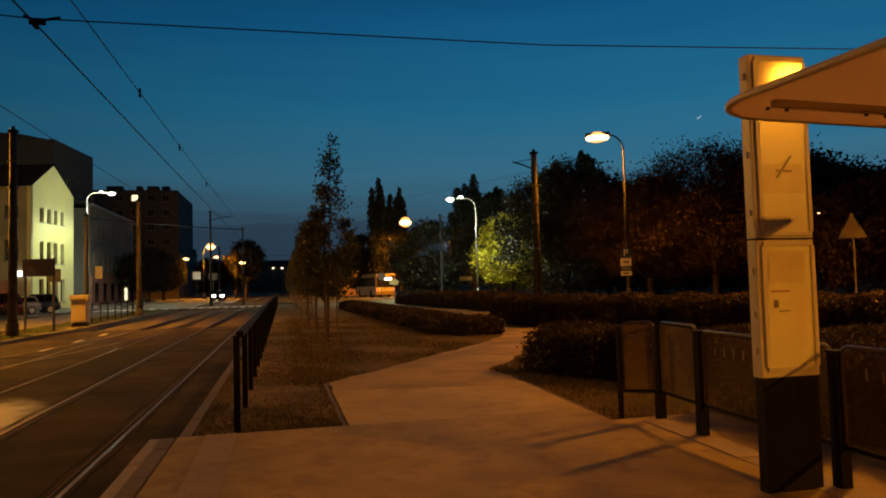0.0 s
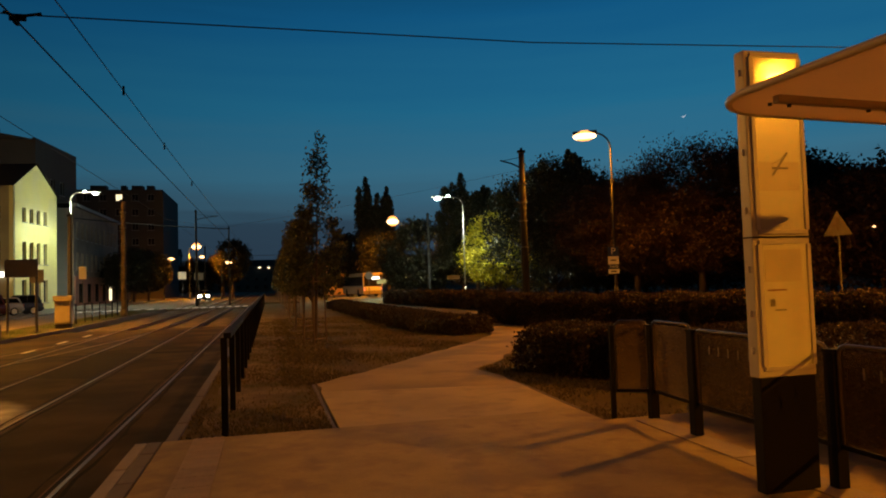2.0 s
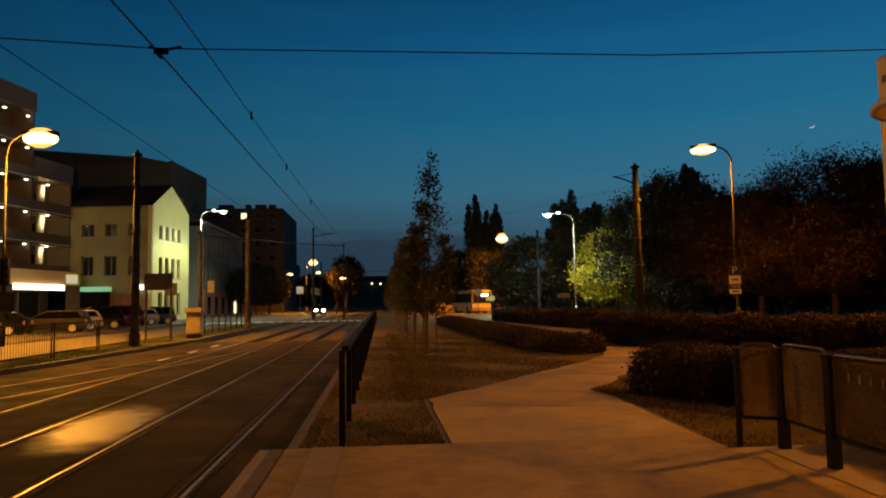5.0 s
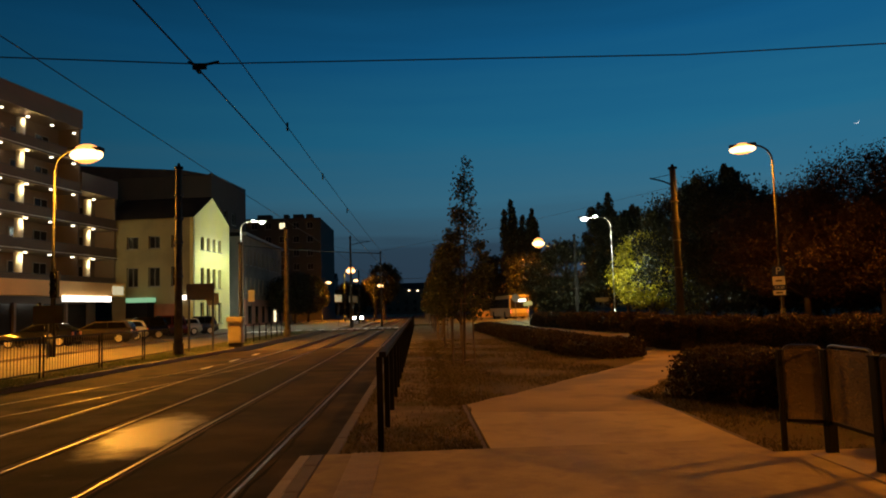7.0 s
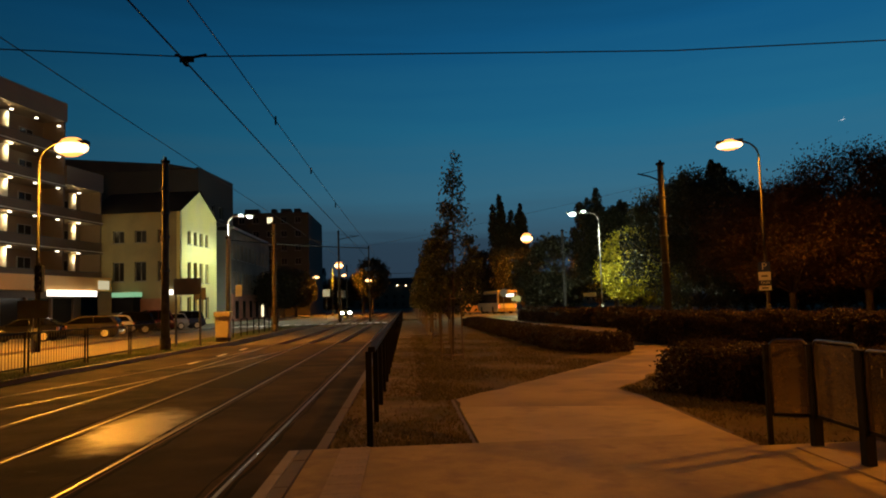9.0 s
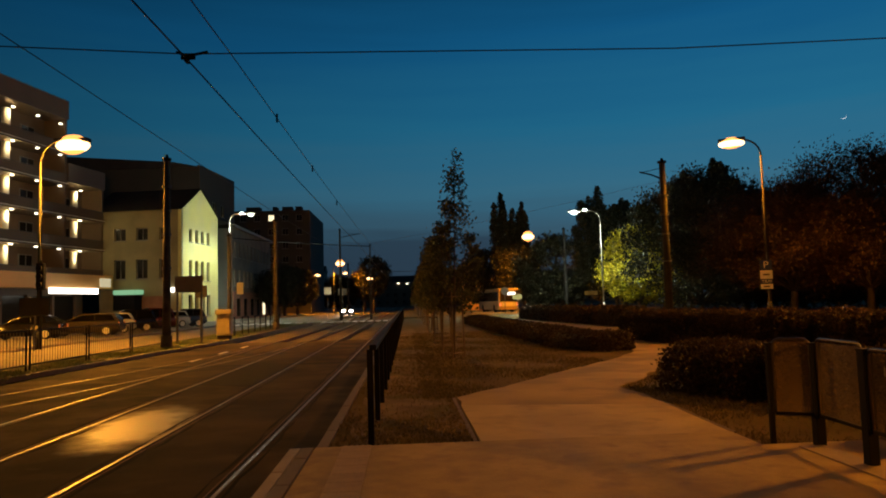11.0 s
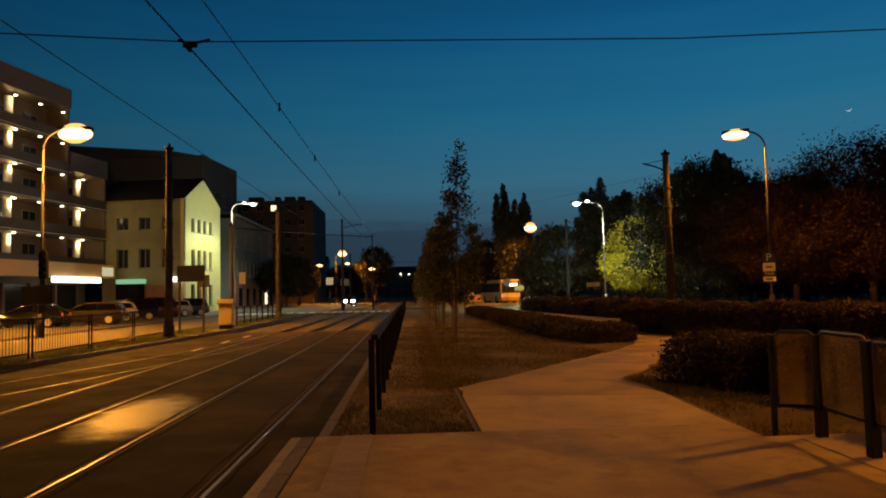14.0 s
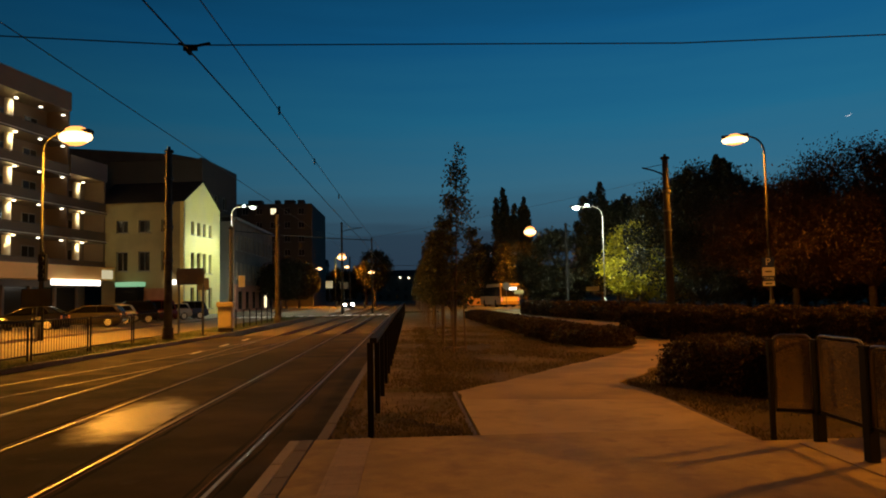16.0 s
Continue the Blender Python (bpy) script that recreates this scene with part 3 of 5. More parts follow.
    street_lamp(x, y, h, (1.2, 0), SODIUM, 0, M[bulb], "far street lamp burning above the road")
street_lamp(13.9, 105, 8.4, (-1.0, 0), SODIUM, LAMP_POWER * 0.16, M["bulb_sodium"], S, cone=140)
for az, d, h in ((41.9, 44, 5.0), (46.2, 40, 3.7)):
    street_lamp(d * math.sin(radians(az)), d * math.cos(radians(az)), h, (-0.3, 0), SODIUM, 0, M["bulb_far"], "small park lamp glowing among the trees", lamp_w=0.22, pole_r=0.03, pole_mat="black")


# ---- catenary masts and wires ----
def mast(x, y, h, label, arm=0.0, r=0.17, bands=(3.2, 4.6, 5.6, 6.6), skin="mast"):
    z0 = 0.165 if x > 0 else 0.10
    top = thing("catenary_mast", Matrix.Translation((x, y, z0)), label, "mast", "catenary masts")
    hh = h - z0
    part("shaft", rod(B(), (0, 0, -0.45), (0, 0, hh - 0.25), r, r * 0.72, 16), M[skin], top, smooth=True)
    part("collar", rod(B(), (0, 0, 0), (0, 0, 0.5), r * 1.35, r * 1.25, 16), M[skin], top)
    cap = B()
    rod(cap, (0, 0, hh - 0.25), (0, 0, hh - 0.15), r * 1.1, r * 1.1, 12)
    rod(cap, (0, 0, hh - 0.15), (0, 0, hh), r * 0.45, r * 0.3, 10)
    part("cap", cap, M["black"], top)
    for b in bands:
        if b < hh - 0.5:
            q = rod(B(), (0, 0, b), (0, 0, b + 0.09), r * 1.12, r * 1.12, 14)
            part("band", q, M["grey"], top, "galvanised clamp band")
    if arm:
        bm = tube(B(), [(0, 0, hh - 1.1), (arm * 0.5, 0, hh - 0.85), (arm, 0, hh - 0.7)], 0.04, 8)
        rod(bm, (0, 0, hh - 0.5), (arm * 0.9, 0, hh - 0.72), 0.015, 0.015, 6)
        part("bracket", bm, M["black"], top, "dark steel bracket arm")
    return top


mast(-9.85, 29.3, 8.1, "weathered concrete mast with clamp bands", skin="mast_lit")
mast(-10.6, 42.5, 6.2, "dark plain mast in the grass strip", r=0.13, bands=())
mast(-8.85, 47.9, 7.7, "weathered concrete mast with clamp bands", skin="mast_lit")
mast(-7.4, 79, 10.3, "thin mast with a bracket over the tracks", arm=2.3, r=0.14, bands=(4.5,))
mast(-3.93, 77, 8.3, "slim dark mast between the tracks", r=0.10, bands=())
mast(-9.1, 110, 8.2, "far mast beside the tram tracks", r=0.15, bands=())
mast(13.35, 35.1, 8.75, "tall weathered mast behind the hedge", arm=-1.2, r=0.21)
mast(17.0, 74, 9.3, "tall dark mast beside the side road", r=0.19)
mast(-12.2, 10.7, 8.0, "weathered concrete mast with clamp bands")
mast(26.0, 10.7, 8.0, "weathered concrete mast with clamp bands")


def wire(pts, r, label, sag=0.0, steps=10, material="wire"):
    """A hanging wire through pts, with some sag between them."""
    out = []
    for a, b in zip(pts, pts[1:]):
        a, b = Vector(a), Vector(b)
        for i in range(steps):
            t = i / steps
            out.append(a.lerp(b, t) - Vector((0, 0, 4 * sag * t * (1 - t))))
    out.append(Vector(pts[-1]))
    return tagged(part("overhead_wire", tube(B(), out, r, 6), M[material]), label, "wire", "overhead wires")


CONTACT = "black tram contact wire above the rails"
wire([(-3.45, -20, 5.5), (-3.30, 10.7, 5.50), (-3.1, 48, 5.6), (-3.2, 79, 5.8), (-2.5, 170, 5.8)], 0.013, CONTACT, 0.05)
wire([(-2.75, -20, 5.55), (-2.66, 10.7, 5.62), (-2.45, 48, 5.85), (-2.6, 79, 6.2), (-2.5, 170, 6.2)], 0.009, "thin black carrying wire above the rails", 0.10)
wire([(-5.6, -20, 5.5), (-5.55, 10.7, 5.55), (-5.3, 48, 5.7), (-5.5, 79, 5.8), (-5.4, 170, 5.8)], 0.0085, CONTACT, 0.05)
wire([(-12.2, 10.7, 6.05), (-3.30, 10.7, 5.58), (4.4, 10.7, 5.60), (26.0, 10.7, 6.45)], 0.010, "black span wire across both tracks", 0.0)
wire([(-9.0, 47.9, 6.9), (-2.6, 47.9, 5.75), (13.4, 35.1, 7.6)], 0.006, "black span wire across both tracks", 0.15)
wire([(-9.1, 110, 7.2), (-4, 108, 6.6), (12, 108, 7.2)], 0.03, "black span wire across both tracks", 0.3)
wire([(-3.93, 77, 8.0), (-23.88, 97.9, 11.3)], 0.05, "thick black cable from the middle mast to the old house", 0.15, material="black")
for y in (14.5, 20.0, 27.0):
    for x, z in ((-2.62, 5.65),):
        bm = rod(B(), (x, y, z - 0.16), (x, y, z + 0.02), 0.022, 0.022, 8)
        tagged(part("wire_insulator", bm, M["black"]), "small black insulator on the carrying wire", "insulator", "wire insulators")
cl = thing("wire_clamp", Matrix.Translation((-3.30, 10.7, 5.52)), "black wire clamp on the span wire", "clamp")
part("plate", box(B(), (0.02, 0, 0.02), (0.22, 0.03, 0.10), 0, 0.01), M["black"], cl)
part("arm", tube(B(), [(-0.16, 0, 0.09), (0.02, 0, 0.03), (0.32, 0, 0.09)], 0.022, 6), M["black"], cl)
part("jaw", box(B(), (0, 0, -0.03), (0.05, 0.16, 0.09), 0, 0.01), M["black"], cl)
# ---- buildings ----
def frame_of(origin, deg):
    """Local axes of a facade: x along it, y into the house, z up."""
    return Matrix.Translation(origin) @ Matrix.Rotation(radians(deg), 4, "Z")


def facade(parent, name, w, h, holes, material, depth=0.25, thick=0.4, gable=0.0, window=True, sill=True, m=Matrix(), lit=(), label=""):
    """A wall from (0,0) to (w,h) in local x and z with real openings; a window with frame and pane sits in each."""
    us = sorted({0.0, w, *[q for u0, v0, u1, v1 in holes for q in (u0, u1)]})
    vs = sorted({0.0, h, *[q for u0, v0, u1, v1 in holes for q in (v0, v1)]})
    bm = B()
    grid = {}

    def vert(u, y, v):
        k = (round(u, 4), y, round(v, 4))
        if k not in grid:
            grid[k] = bm.verts.new((u, y, v))
        return grid[k]

    def inside(u, v):
        return any(u0 < u < u1 and v0 < v < v1 for u0, v0, u1, v1 in holes)

    for a, b in zip(us, us[1:]):
        for c, d in zip(vs, vs[1:]):
            if inside((a + b) / 2, (c + d) / 2):
                continue
            bm.faces.new([vert(a, 0, c), vert(b, 0, c), vert(b, 0, d), vert(a, 0, d)])
            bm.faces.new([vert(a, thick, d), vert(b, thick, d), vert(b, thick, c), vert(a, thick, c)])
    for u0, v0, u1, v1 in holes:
        for (a, c), (b, d) in (((u0, v0), (u1, v0)), ((u1, v0), (u1, v1)), ((u1, v1), (u0, v1)), ((u0, v1), (u0, v0))):
            bm.faces.new([bm.verts.new(p) for p in ((a, 0, c), (b, 0, d), (b, thick, d), (a, thick, c))])
    for (a, c), (b, d) in (((0, 0), (w, 0)), ((w, 0), (w, h)), ((0, h), (0, 0))):
        bm.faces.new([bm.verts.new(p) for p in ((a, 0, c), (b, 0, d), (b, thick, d), (a, thick, c))])
    if gable:
        for y in (0, thick):
            bm.faces.new([bm.verts.new(p) for p in ((0, y, h), (w, y, h), (w / 2, y, h + gable))])
    wall = part(name, bm, material, parent, label)
    wall.matrix_basis = m
    for i, (u0, v0, u1, v1) in enumerate(holes):
        if not window:
            continue
        cw, ch = u1 - u0, v1 - v0
        fb = B()
        t = 0.08
        for q in ((u0 + t / 2, (v0 + v1) / 2, t, ch), (u1 - t / 2, (v0 + v1) / 2, t, ch), ((u0 + u1) / 2, v0 + t / 2, cw - 2 * t, t), ((u0 + u1) / 2, v1 - t / 2, cw - 2 * t, t),
                  ((u0 + u1) / 2, (v0 + v1) / 2, t * 0.8, ch - 2 * t)):
            box(fb, (q[0], depth, q[1]), (q[2], 0.06, q[3]))
        wi = part("window", fb, M["frame"], wall)
        part("pane", box(B(), ((u0 + u1) / 2, depth + 0.05, (v0 + v1) / 2), (cw, 0.02, ch)), M["lit_window"] if i in lit else M["window"], wi)
        if sill:
            part("sill", box(B(), ((u0 + u1) / 2, -0.04, v0 - 0.05), (cw + 0.2, 0.16, 0.08)), M["frame"], wi)
    return wall


def grid_holes(us, vs, w, h):
    return [(u, v, u + w, v + h) for v in vs for u in us]


# yellow corner house: front colour darkened for its shade, gable under the lamp
house = thing("corner_house", frame_of((-25.1, 79.5, 0.09), 82), "three-storey yellow rendered house with a steep gable", "house")
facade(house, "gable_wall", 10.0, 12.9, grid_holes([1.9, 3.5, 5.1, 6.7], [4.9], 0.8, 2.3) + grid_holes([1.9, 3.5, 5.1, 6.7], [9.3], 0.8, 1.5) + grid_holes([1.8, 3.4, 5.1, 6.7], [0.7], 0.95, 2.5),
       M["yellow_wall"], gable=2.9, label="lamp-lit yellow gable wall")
facade(house, "front_wall", 9.6, 12.9, grid_holes([1.7, 4.3, 7.0], [5.1], 1.35, 2.2) + grid_holes([1.7, 4.3, 7.0], [9.45], 1.35, 1.4), M["shaded_yellow_wall"],
       m=Matrix.Rotation(radians(90), 4, "Z") @ Matrix.Rotation(radians(180), 4, "Z") @ Matrix.Translation((-9.6, 0.003, 0)), label="yellow front wall, coloured darker for its shade")
rb = B()
ra = [rb.verts.new(p) for p in ((-0.3, -0.2, 12.8), (5.0, -0.2, 15.95), (10.3, -0.2, 12.8))]
rc = [rb.verts.new(p) for p in ((-0.3, 11.0, 12.8), (5.0, 11.0, 15.95), (10.3, 11.0, 12.8))]
for i in (0, 1):
    rb.faces.new((ra[i], ra[i + 1], rc[i + 1], rc[i]))
bmesh.ops.solidify(rb, geom=rb.faces[:], thickness=0.22)
part("roof", rb, M["roof"], house, "dark steep tiled roof")
part("back_wall", box(B(), (9.8, 5.4, 6.4), (0.35, 9.6, 12.7)), M["pale_wall"], house)
part("shop_light", box(B(), (-0.16, 0.75, 3.75), (0.2, 2.4, 0.55), 0, 0.03), M["shop_sign"], house, "white glowing shop sign")
part("shop_front", box(B(), (-0.10, 3.9, 1.6), (0.16, 3.6, 3.0)), M["brick"], house, "reddish shop front")

# galleried block with open decks, downlights and pale columns
U = math.atan2(0.98, 0.197)
block = thing("gallery_block", Matrix.Translation((-36.82, 67.88, 0.09)) @ Matrix.Rotation(U, 4, "Z"), "large dark block with open galleries and downlights", "office building")


def gallery(s0, s1, levels, roof_z, cols):
    """Floors between s0 and s1 along the facade; local y runs into the house."""
    mid, w = (s0 + s1) / 2, s1 - s0
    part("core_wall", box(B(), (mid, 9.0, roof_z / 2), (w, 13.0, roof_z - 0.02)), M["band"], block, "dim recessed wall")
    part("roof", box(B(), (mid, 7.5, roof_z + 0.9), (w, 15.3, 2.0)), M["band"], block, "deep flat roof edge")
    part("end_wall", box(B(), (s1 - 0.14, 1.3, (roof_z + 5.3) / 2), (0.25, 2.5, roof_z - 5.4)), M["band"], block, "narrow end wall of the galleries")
    for z in levels:
        part("deck", box(B(), (mid, 1.2, z - 3.12), (w, 2.7, 0.24)), M["band"], block, "gallery floor edge")
        # pale strip added to draw the light that the slab edge catches
        part("edge_glint", box(B(), (mid, -0.17, z - 3.05), (w, 0.05, 0.07)), M["column"], block, "pale strip for light caught on the floor edge")
        for k, dz in enumerate((2.05, 2.30, 2.55, 2.80)):
            part("handrail", rod(B(), (s0, -0.12, z - dz), (s1, -0.12, z - dz), 0.035 if k == 0 else 0.018, None, 6), M["grey"], block)
        part("parapet", box(B(), (mid, 0.02, z - 2.5), (w, 0.03, 0.85)), M["band"], block, "thin brown gallery parapet")
        k = round((s0 + 30) / 3.3) * 3.3 - 30
        while k < s1 - 0.3:
            if k > s0:
                part("downlight", rod(B(), (k, 0.3, z - 0.10), (k, 0.3, z), 0.17, 0.17, 10), M["downlight"], block, "glowing downlight")
                if k < s1 - 2.2:
                    wi = part("gallery_window", box(B(), (k + 1.2, 2.44, z - 1.6), (1.9, 0.1, 1.9), 0, 0.02), M["frame"], block, "dark gallery window")
                    for sx in (-0.46, 0.46):
                        part("pane", box(B(), (k + 1.2 + sx, 2.38, z - 1.6), (0.8, 0.03, 1.7)), M["window"], wi)
            k += 3.3
        for c in cols:
            part("column", rod(B(), (c, 1.3, z - 3.0), (c, 1.3, z), 0.38, 0.38, 14), M["column"], block, "pale round column", True)
            li = bpy.data.lights.new("downlight", "POINT")
            li.energy, li.color, li.shadow_soft_size = 85, (1.0, 0.80, 0.36), 0.1
            lo = new("downlight_lamp", li)
            lo.parent = block
            lo.matrix_basis = Matrix.Translation((c - 0.15, 0.55, z - 0.35))


gallery(-33, 7.0, (8.2, 11.5, 14.8, 18.1, 21.4), 22.0, (-19.8, -9.9, 0.0))
gallery(7.02, 13.2, (8.2, 11.5, 14.8), 15.4, (9.9,))
part("cladding", box(B(), (-9.5, -0.6, 4.75), (45, 1.6, 1.5), 0, 0.05), M["cladding"], block, "shop cladding with orange lamp light in its colour")
part("shop_sign", box(B(), (6.3, -1.55, 3.75), (7.4, 0.25, 0.6), 0, 0.05), M["shop_sign"], block, "long white glowing shop sign")
part("small_sign", box(B(), (11.4, -1.5, 4.7), (1.8, 0.15, 0.95), 0, 0.03), M["dim_sign"], block, "small lit box sign")
for k in range(12):
    x = -30 + k * 3.6
    part("shop_window", box(B(), (x, 2.3, 1.75), (3.3, 0.1, 3.2)), M["window"], block, "dark shop window")
    part("shop_pillar", box(B(), (x + 1.8, 2.2, 1.75), (0.3, 0.4, 3.4)), M["band"], block)
part("awning", box(B(), (14.3, -3.4, 2.45), (4.8, 2.6, 1.7), 0, 0.05), M["black"], block, "dark awning")
part("fascia", box(B(), (14.3, -3.45, 3.6), (4.8, 2.7, 0.5), 0, 0.05), M["green_sign"], block, "green-lit awning fascia")

# dark tall house behind, with a stepped roof
back = thing("tall_dark_house", frame_of((-29.0, 100, 0.09), 84), "tall dark house behind the yellow one", "house")
facade(back, "side_wall", 14.0, 22.0, grid_holes([1.4, 4.6, 7.8], [1.5, 5, 8.5, 12, 15.5], 1.6, 1.9), M["dark_wall"], label="dim side wall")
part("body", box(B(), (6.95, 12.0, 10.9), (13.8, 23.2, 21.7)), M["dark_wall"], back)
rb = profile(B(), [(0.2, 21.8), (4.0, 22.6), (23.5, 24.3), (23.5, 21.8)], 0.0, 13.9)
part("roof", rb, M["roof"], back, "dark mansard roof")

# old row house with a brick base
row = thing("row_house", frame_of((-23.9, 97.5, 0.09), 90), "long old house with rows of tall windows", "house")
facade(row, "street_wall", 27, 12.8, grid_holes([1 + 2.55 * k for k in range(10)], [4.6], 1.1, 2.3) + grid_holes([1 + 2.55 * k for k in range(10)], [8.7], 1.1, 2.2), M["pale_wall"], label="pale upper wall")
part("brick_base", box(B(), (13.5, -0.12, 1.9), (27.0, 0.2, 3.8)), M["brick"], row, "reddish brick ground floor")
for k in range(6):
    part("shop_bay", box(B(), (2.2 + 4.4 * k, -0.26, 1.6), (1.5, 0.1, 2.5)), M["lit_window"] if k == 4 else M["window"], row, "ground floor window")
part("balcony", box(B(), (16, -0.6, 4.3), (4.2, 1.0, 0.9)), M["black"], row, "dark iron balcony")
part("body", box(B(), (13.5, 6.5, 6.3), (26.8, 12, 12.5)), M["grey_wall"], row)
part("cornice", box(B(), (13.5, 0.0, 12.9), (27.4, 0.9, 0.4)), M["frame"], row)
part("roof", profile(B(), [(-0.3, 13.1), (6.0, 15.0), (12.8, 13.1)], 0, 27), M["roof"], row, "low dark roof")

# tower block farther on
tower = thing("apartment_block", frame_of((-20.6, 152, 0.09), 180), "tall plain apartment block with roof huts", "apartment block")
facade(tower, "end_wall", 20, 22.3, grid_holes([2 + 3 * k for k in range(6)], [2 + 3 * k for k in range(7)], 1.3, 1.4), M["dark_wall"], m=Matrix.Rotation(0, 4, "Z") @ Matrix.Rotation(math.pi, 4, "Z") @ Matrix.Translation((-20, 0, 0)), lit=(39,))
part("body", box(B(), (10, -12.5, 11.1), (19.98, 24, 22.2)), M["dark_wall"], tower)
for x, w in ((5.5, 2.2), (8.2, 1.0), (3.0, 1.4), (13, 3.0)):
    part("roof_hut", box(B(), (x, -5, 22.9), (w, 2.5, 1.5)), M["roof"], tower)

# low lamp-lit house by the side road and far sheds
lodge = thing("lodge", frame_of((9.4, 112, 0.14), 0), "low house in orange lamp light", "house")
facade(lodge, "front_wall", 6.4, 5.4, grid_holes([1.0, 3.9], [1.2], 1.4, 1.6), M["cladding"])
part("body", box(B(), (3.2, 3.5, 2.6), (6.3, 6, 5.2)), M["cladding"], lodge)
part("roof", profile(B(), [(-0.4, 5.4), (3.4, 7.2), (7.0, 5.4)], -0.3, 6.7), M["roof"], lodge, "dark pitched roof")
for x, y, w, h in ((-16, 330, 40, 12), (22, 380, 60, 11), (-60, 300, 50, 16), (60, 260, 60, 10)):
    fh = thing("far_house", Matrix.Translation((x, y, -0.3)), "dim far house at the end of the street", "house", "far houses")
    facade(fh, "front_wall", w, h, grid_holes([2 + 4 * k for k in range(int(w / 4) - 1)], [1.5, 5.0], 1.6, 1.8), M["grey_wall"], m=Matrix.Translation((-w / 2, 0, 0)), sill=False)
    part("body", box(B(), (0, 6.5, h / 2), (w - 0.1, 12, h - 0.1)), M["grey_wall"], fh)
    part("roof", profile(B(), [(-0.4, h), (6, h + 3), (12.6, h)], -w / 2 - 0.3, w / 2 + 0.3), M["roof"], fh)


# ---- trees and hedges ----
def cards(centres, size, rng, flat=0.0):
    """Leaf cards: a bent pair of triangles each, turned at random."""
    n = len(centres)
    d1 = rng.normal(size=(n, 3))
    d1 /= np.linalg.norm(d1, axis=1)[:, None]
    d2 = np.cross(d1, rng.normal(size=(n, 3)))
    d2 /= np.linalg.norm(d2, axis=1)[:, None] + 1e-9
    s = size * rng.uniform(0.6, 1.3, (n, 1))
    v = np.stack([centres - d1 * s, centres + d2 * s * 0.55, centres + d1 * s, centres - d2 * s * 0.55], 1).reshape(-1, 3)
    return v, np.arange(n * 4).reshape(n, 4)


SHAPES = {
    "round": lambda s: math.sqrt(max(0.0, 1 - (2 * s - 0.95) ** 2)) * 1.0 + 0.05,
    "young": lambda s: (1 - s) ** 0.75 * min(1, s * 4 + 0.5) + 0.06,
}


def tree(name, x, y, h, r, z0, shape, n, leaf, material, label, seed, z=0.165, trunk=0.16, clumps=60, stakes=False, group="trees", loose=0.30, tip=0.0, slant=0.0):
    rng = np.random.default_rng(seed)
    top = thing(name, Matrix.Translation((x, y, z)), label, "tree", group)
    bm = B()
    lean = rng.normal(0, 0.02, 2)
    tube(bm, [(lean[0] * k * k * 0.2 + slant * k / 5, lean[1] * k * k * 0.2, -0.4 + (h * 0.9 + 0.4) * k / 5) for k in range(6)], [trunk * (1 - 0.17 * k) for k in range(6)], 8)
    f = SHAPES[shape]
    cs, per = [], []
    for k in range(clumps):
        s = rng.uniform(0.0, 1.0) ** 0.9
        rr = r * f(s) * rng.uniform(0.35, 1.0) ** 0.5
        a = rng.uniform(0, math.tau)
        c = np.array((rr * math.cos(a), rr * math.sin(a), z0 + s * (h - z0 - 0.9 * r * loose)))
        cs.append(c)
        per.append(0.4 + f(s))
        if k % 3 == 0:
            zb = max(z0 * 0.8, c[2] - 0.6 * rr - 0.1 * h)
            tube(bm, [(0, 0, zb), (c[0] * 0.5, c[1] * 0.5, (zb + c[2]) / 2 + 0.05 * rr), tuple(c)], [trunk * 0.35, trunk * 0.2, trunk * 0.06], 5)
    part("trunk", bm, M["bark"], top, smooth=True)
    per = np.array(per) / sum(per)
    pts = []
    for c, q in zip(cs, per):
        m = max(3, int(n * q))
        sp = r * loose * rng.uniform(0.6, 1.25)
        pts.append(c + np.clip(rng.normal(size=(m, 3)), -1.25, 1.25) * np.array((sp, sp, sp * 0.8)) * rng.uniform(0.3, 1, (m, 1)))
    if tip:
        m = int(n * 0.02)
        zz = rng.uniform(0, 1, (m, 1))
        pts.append(np.concatenate([rng.normal(0, 0.11, (m, 2)) * (1.2 - 0.6 * zz), h * 0.93 + zz * tip + rng.normal(0, .05, (m, 1))], 1))
    v, fc = cards(np.concatenate(pts), leaf, rng)
    v[:, 2] = np.maximum(v[:, 2], 0.03)
    v[:, 0] += slant * v[:, 2] / h
    cloud("crown", v, fc, material, top)
    if stakes:
        for a in (0.4, 2.5, 4.6):
            part("stake", rod(B(), (0.34 * math.cos(a), 0.34 * math.sin(a), 0), (0.30 * math.cos(a), 0.30 * math.sin(a), 1.75), 0.024, 0.022, 8), M["stake"], top, "wooden support stake")
        for a, b in ((0.4, 2.5), (2.5, 4.6), (4.6, 0.4)):
            for zz in (0.12, 1.62):
                part("cross_bar", rod(B(), (0.32 * math.cos(a), 0.32 * math.sin(a), zz), (0.32 * math.cos(b), 0.32 * math.sin(b), zz), 0.016, 0.016, 6), M["stake"], top)
    return top


def poplar(x, y, h, r, limbs, leaf, n, label, seed, z=0.165):
    """A poplar: upright limbs that each end in a pointed plume of leaves."""
    rng = np.random.default_rng(seed)
    top = thing("poplar", Matrix.Translation((x, y, z)), label, "tree", "park trees")
    bm = tube(B(), [(0, 0, -0.4), (0.1, 0, h * 0.3), (0.05, 0, h * 0.85)], [0.3, 0.2, 0.05], 8)
    pts = []
    for k in range(limbs):
        a, q = rng.uniform(0, math.tau), rng.uniform(0.2, 1.0) if k else 0.0
        hk = h * (1 - 0.38 * q * rng.uniform(0.3, 1.0))
        foot = np.array((0.06, 0.0, h * rng.uniform(0.08, 0.25)))
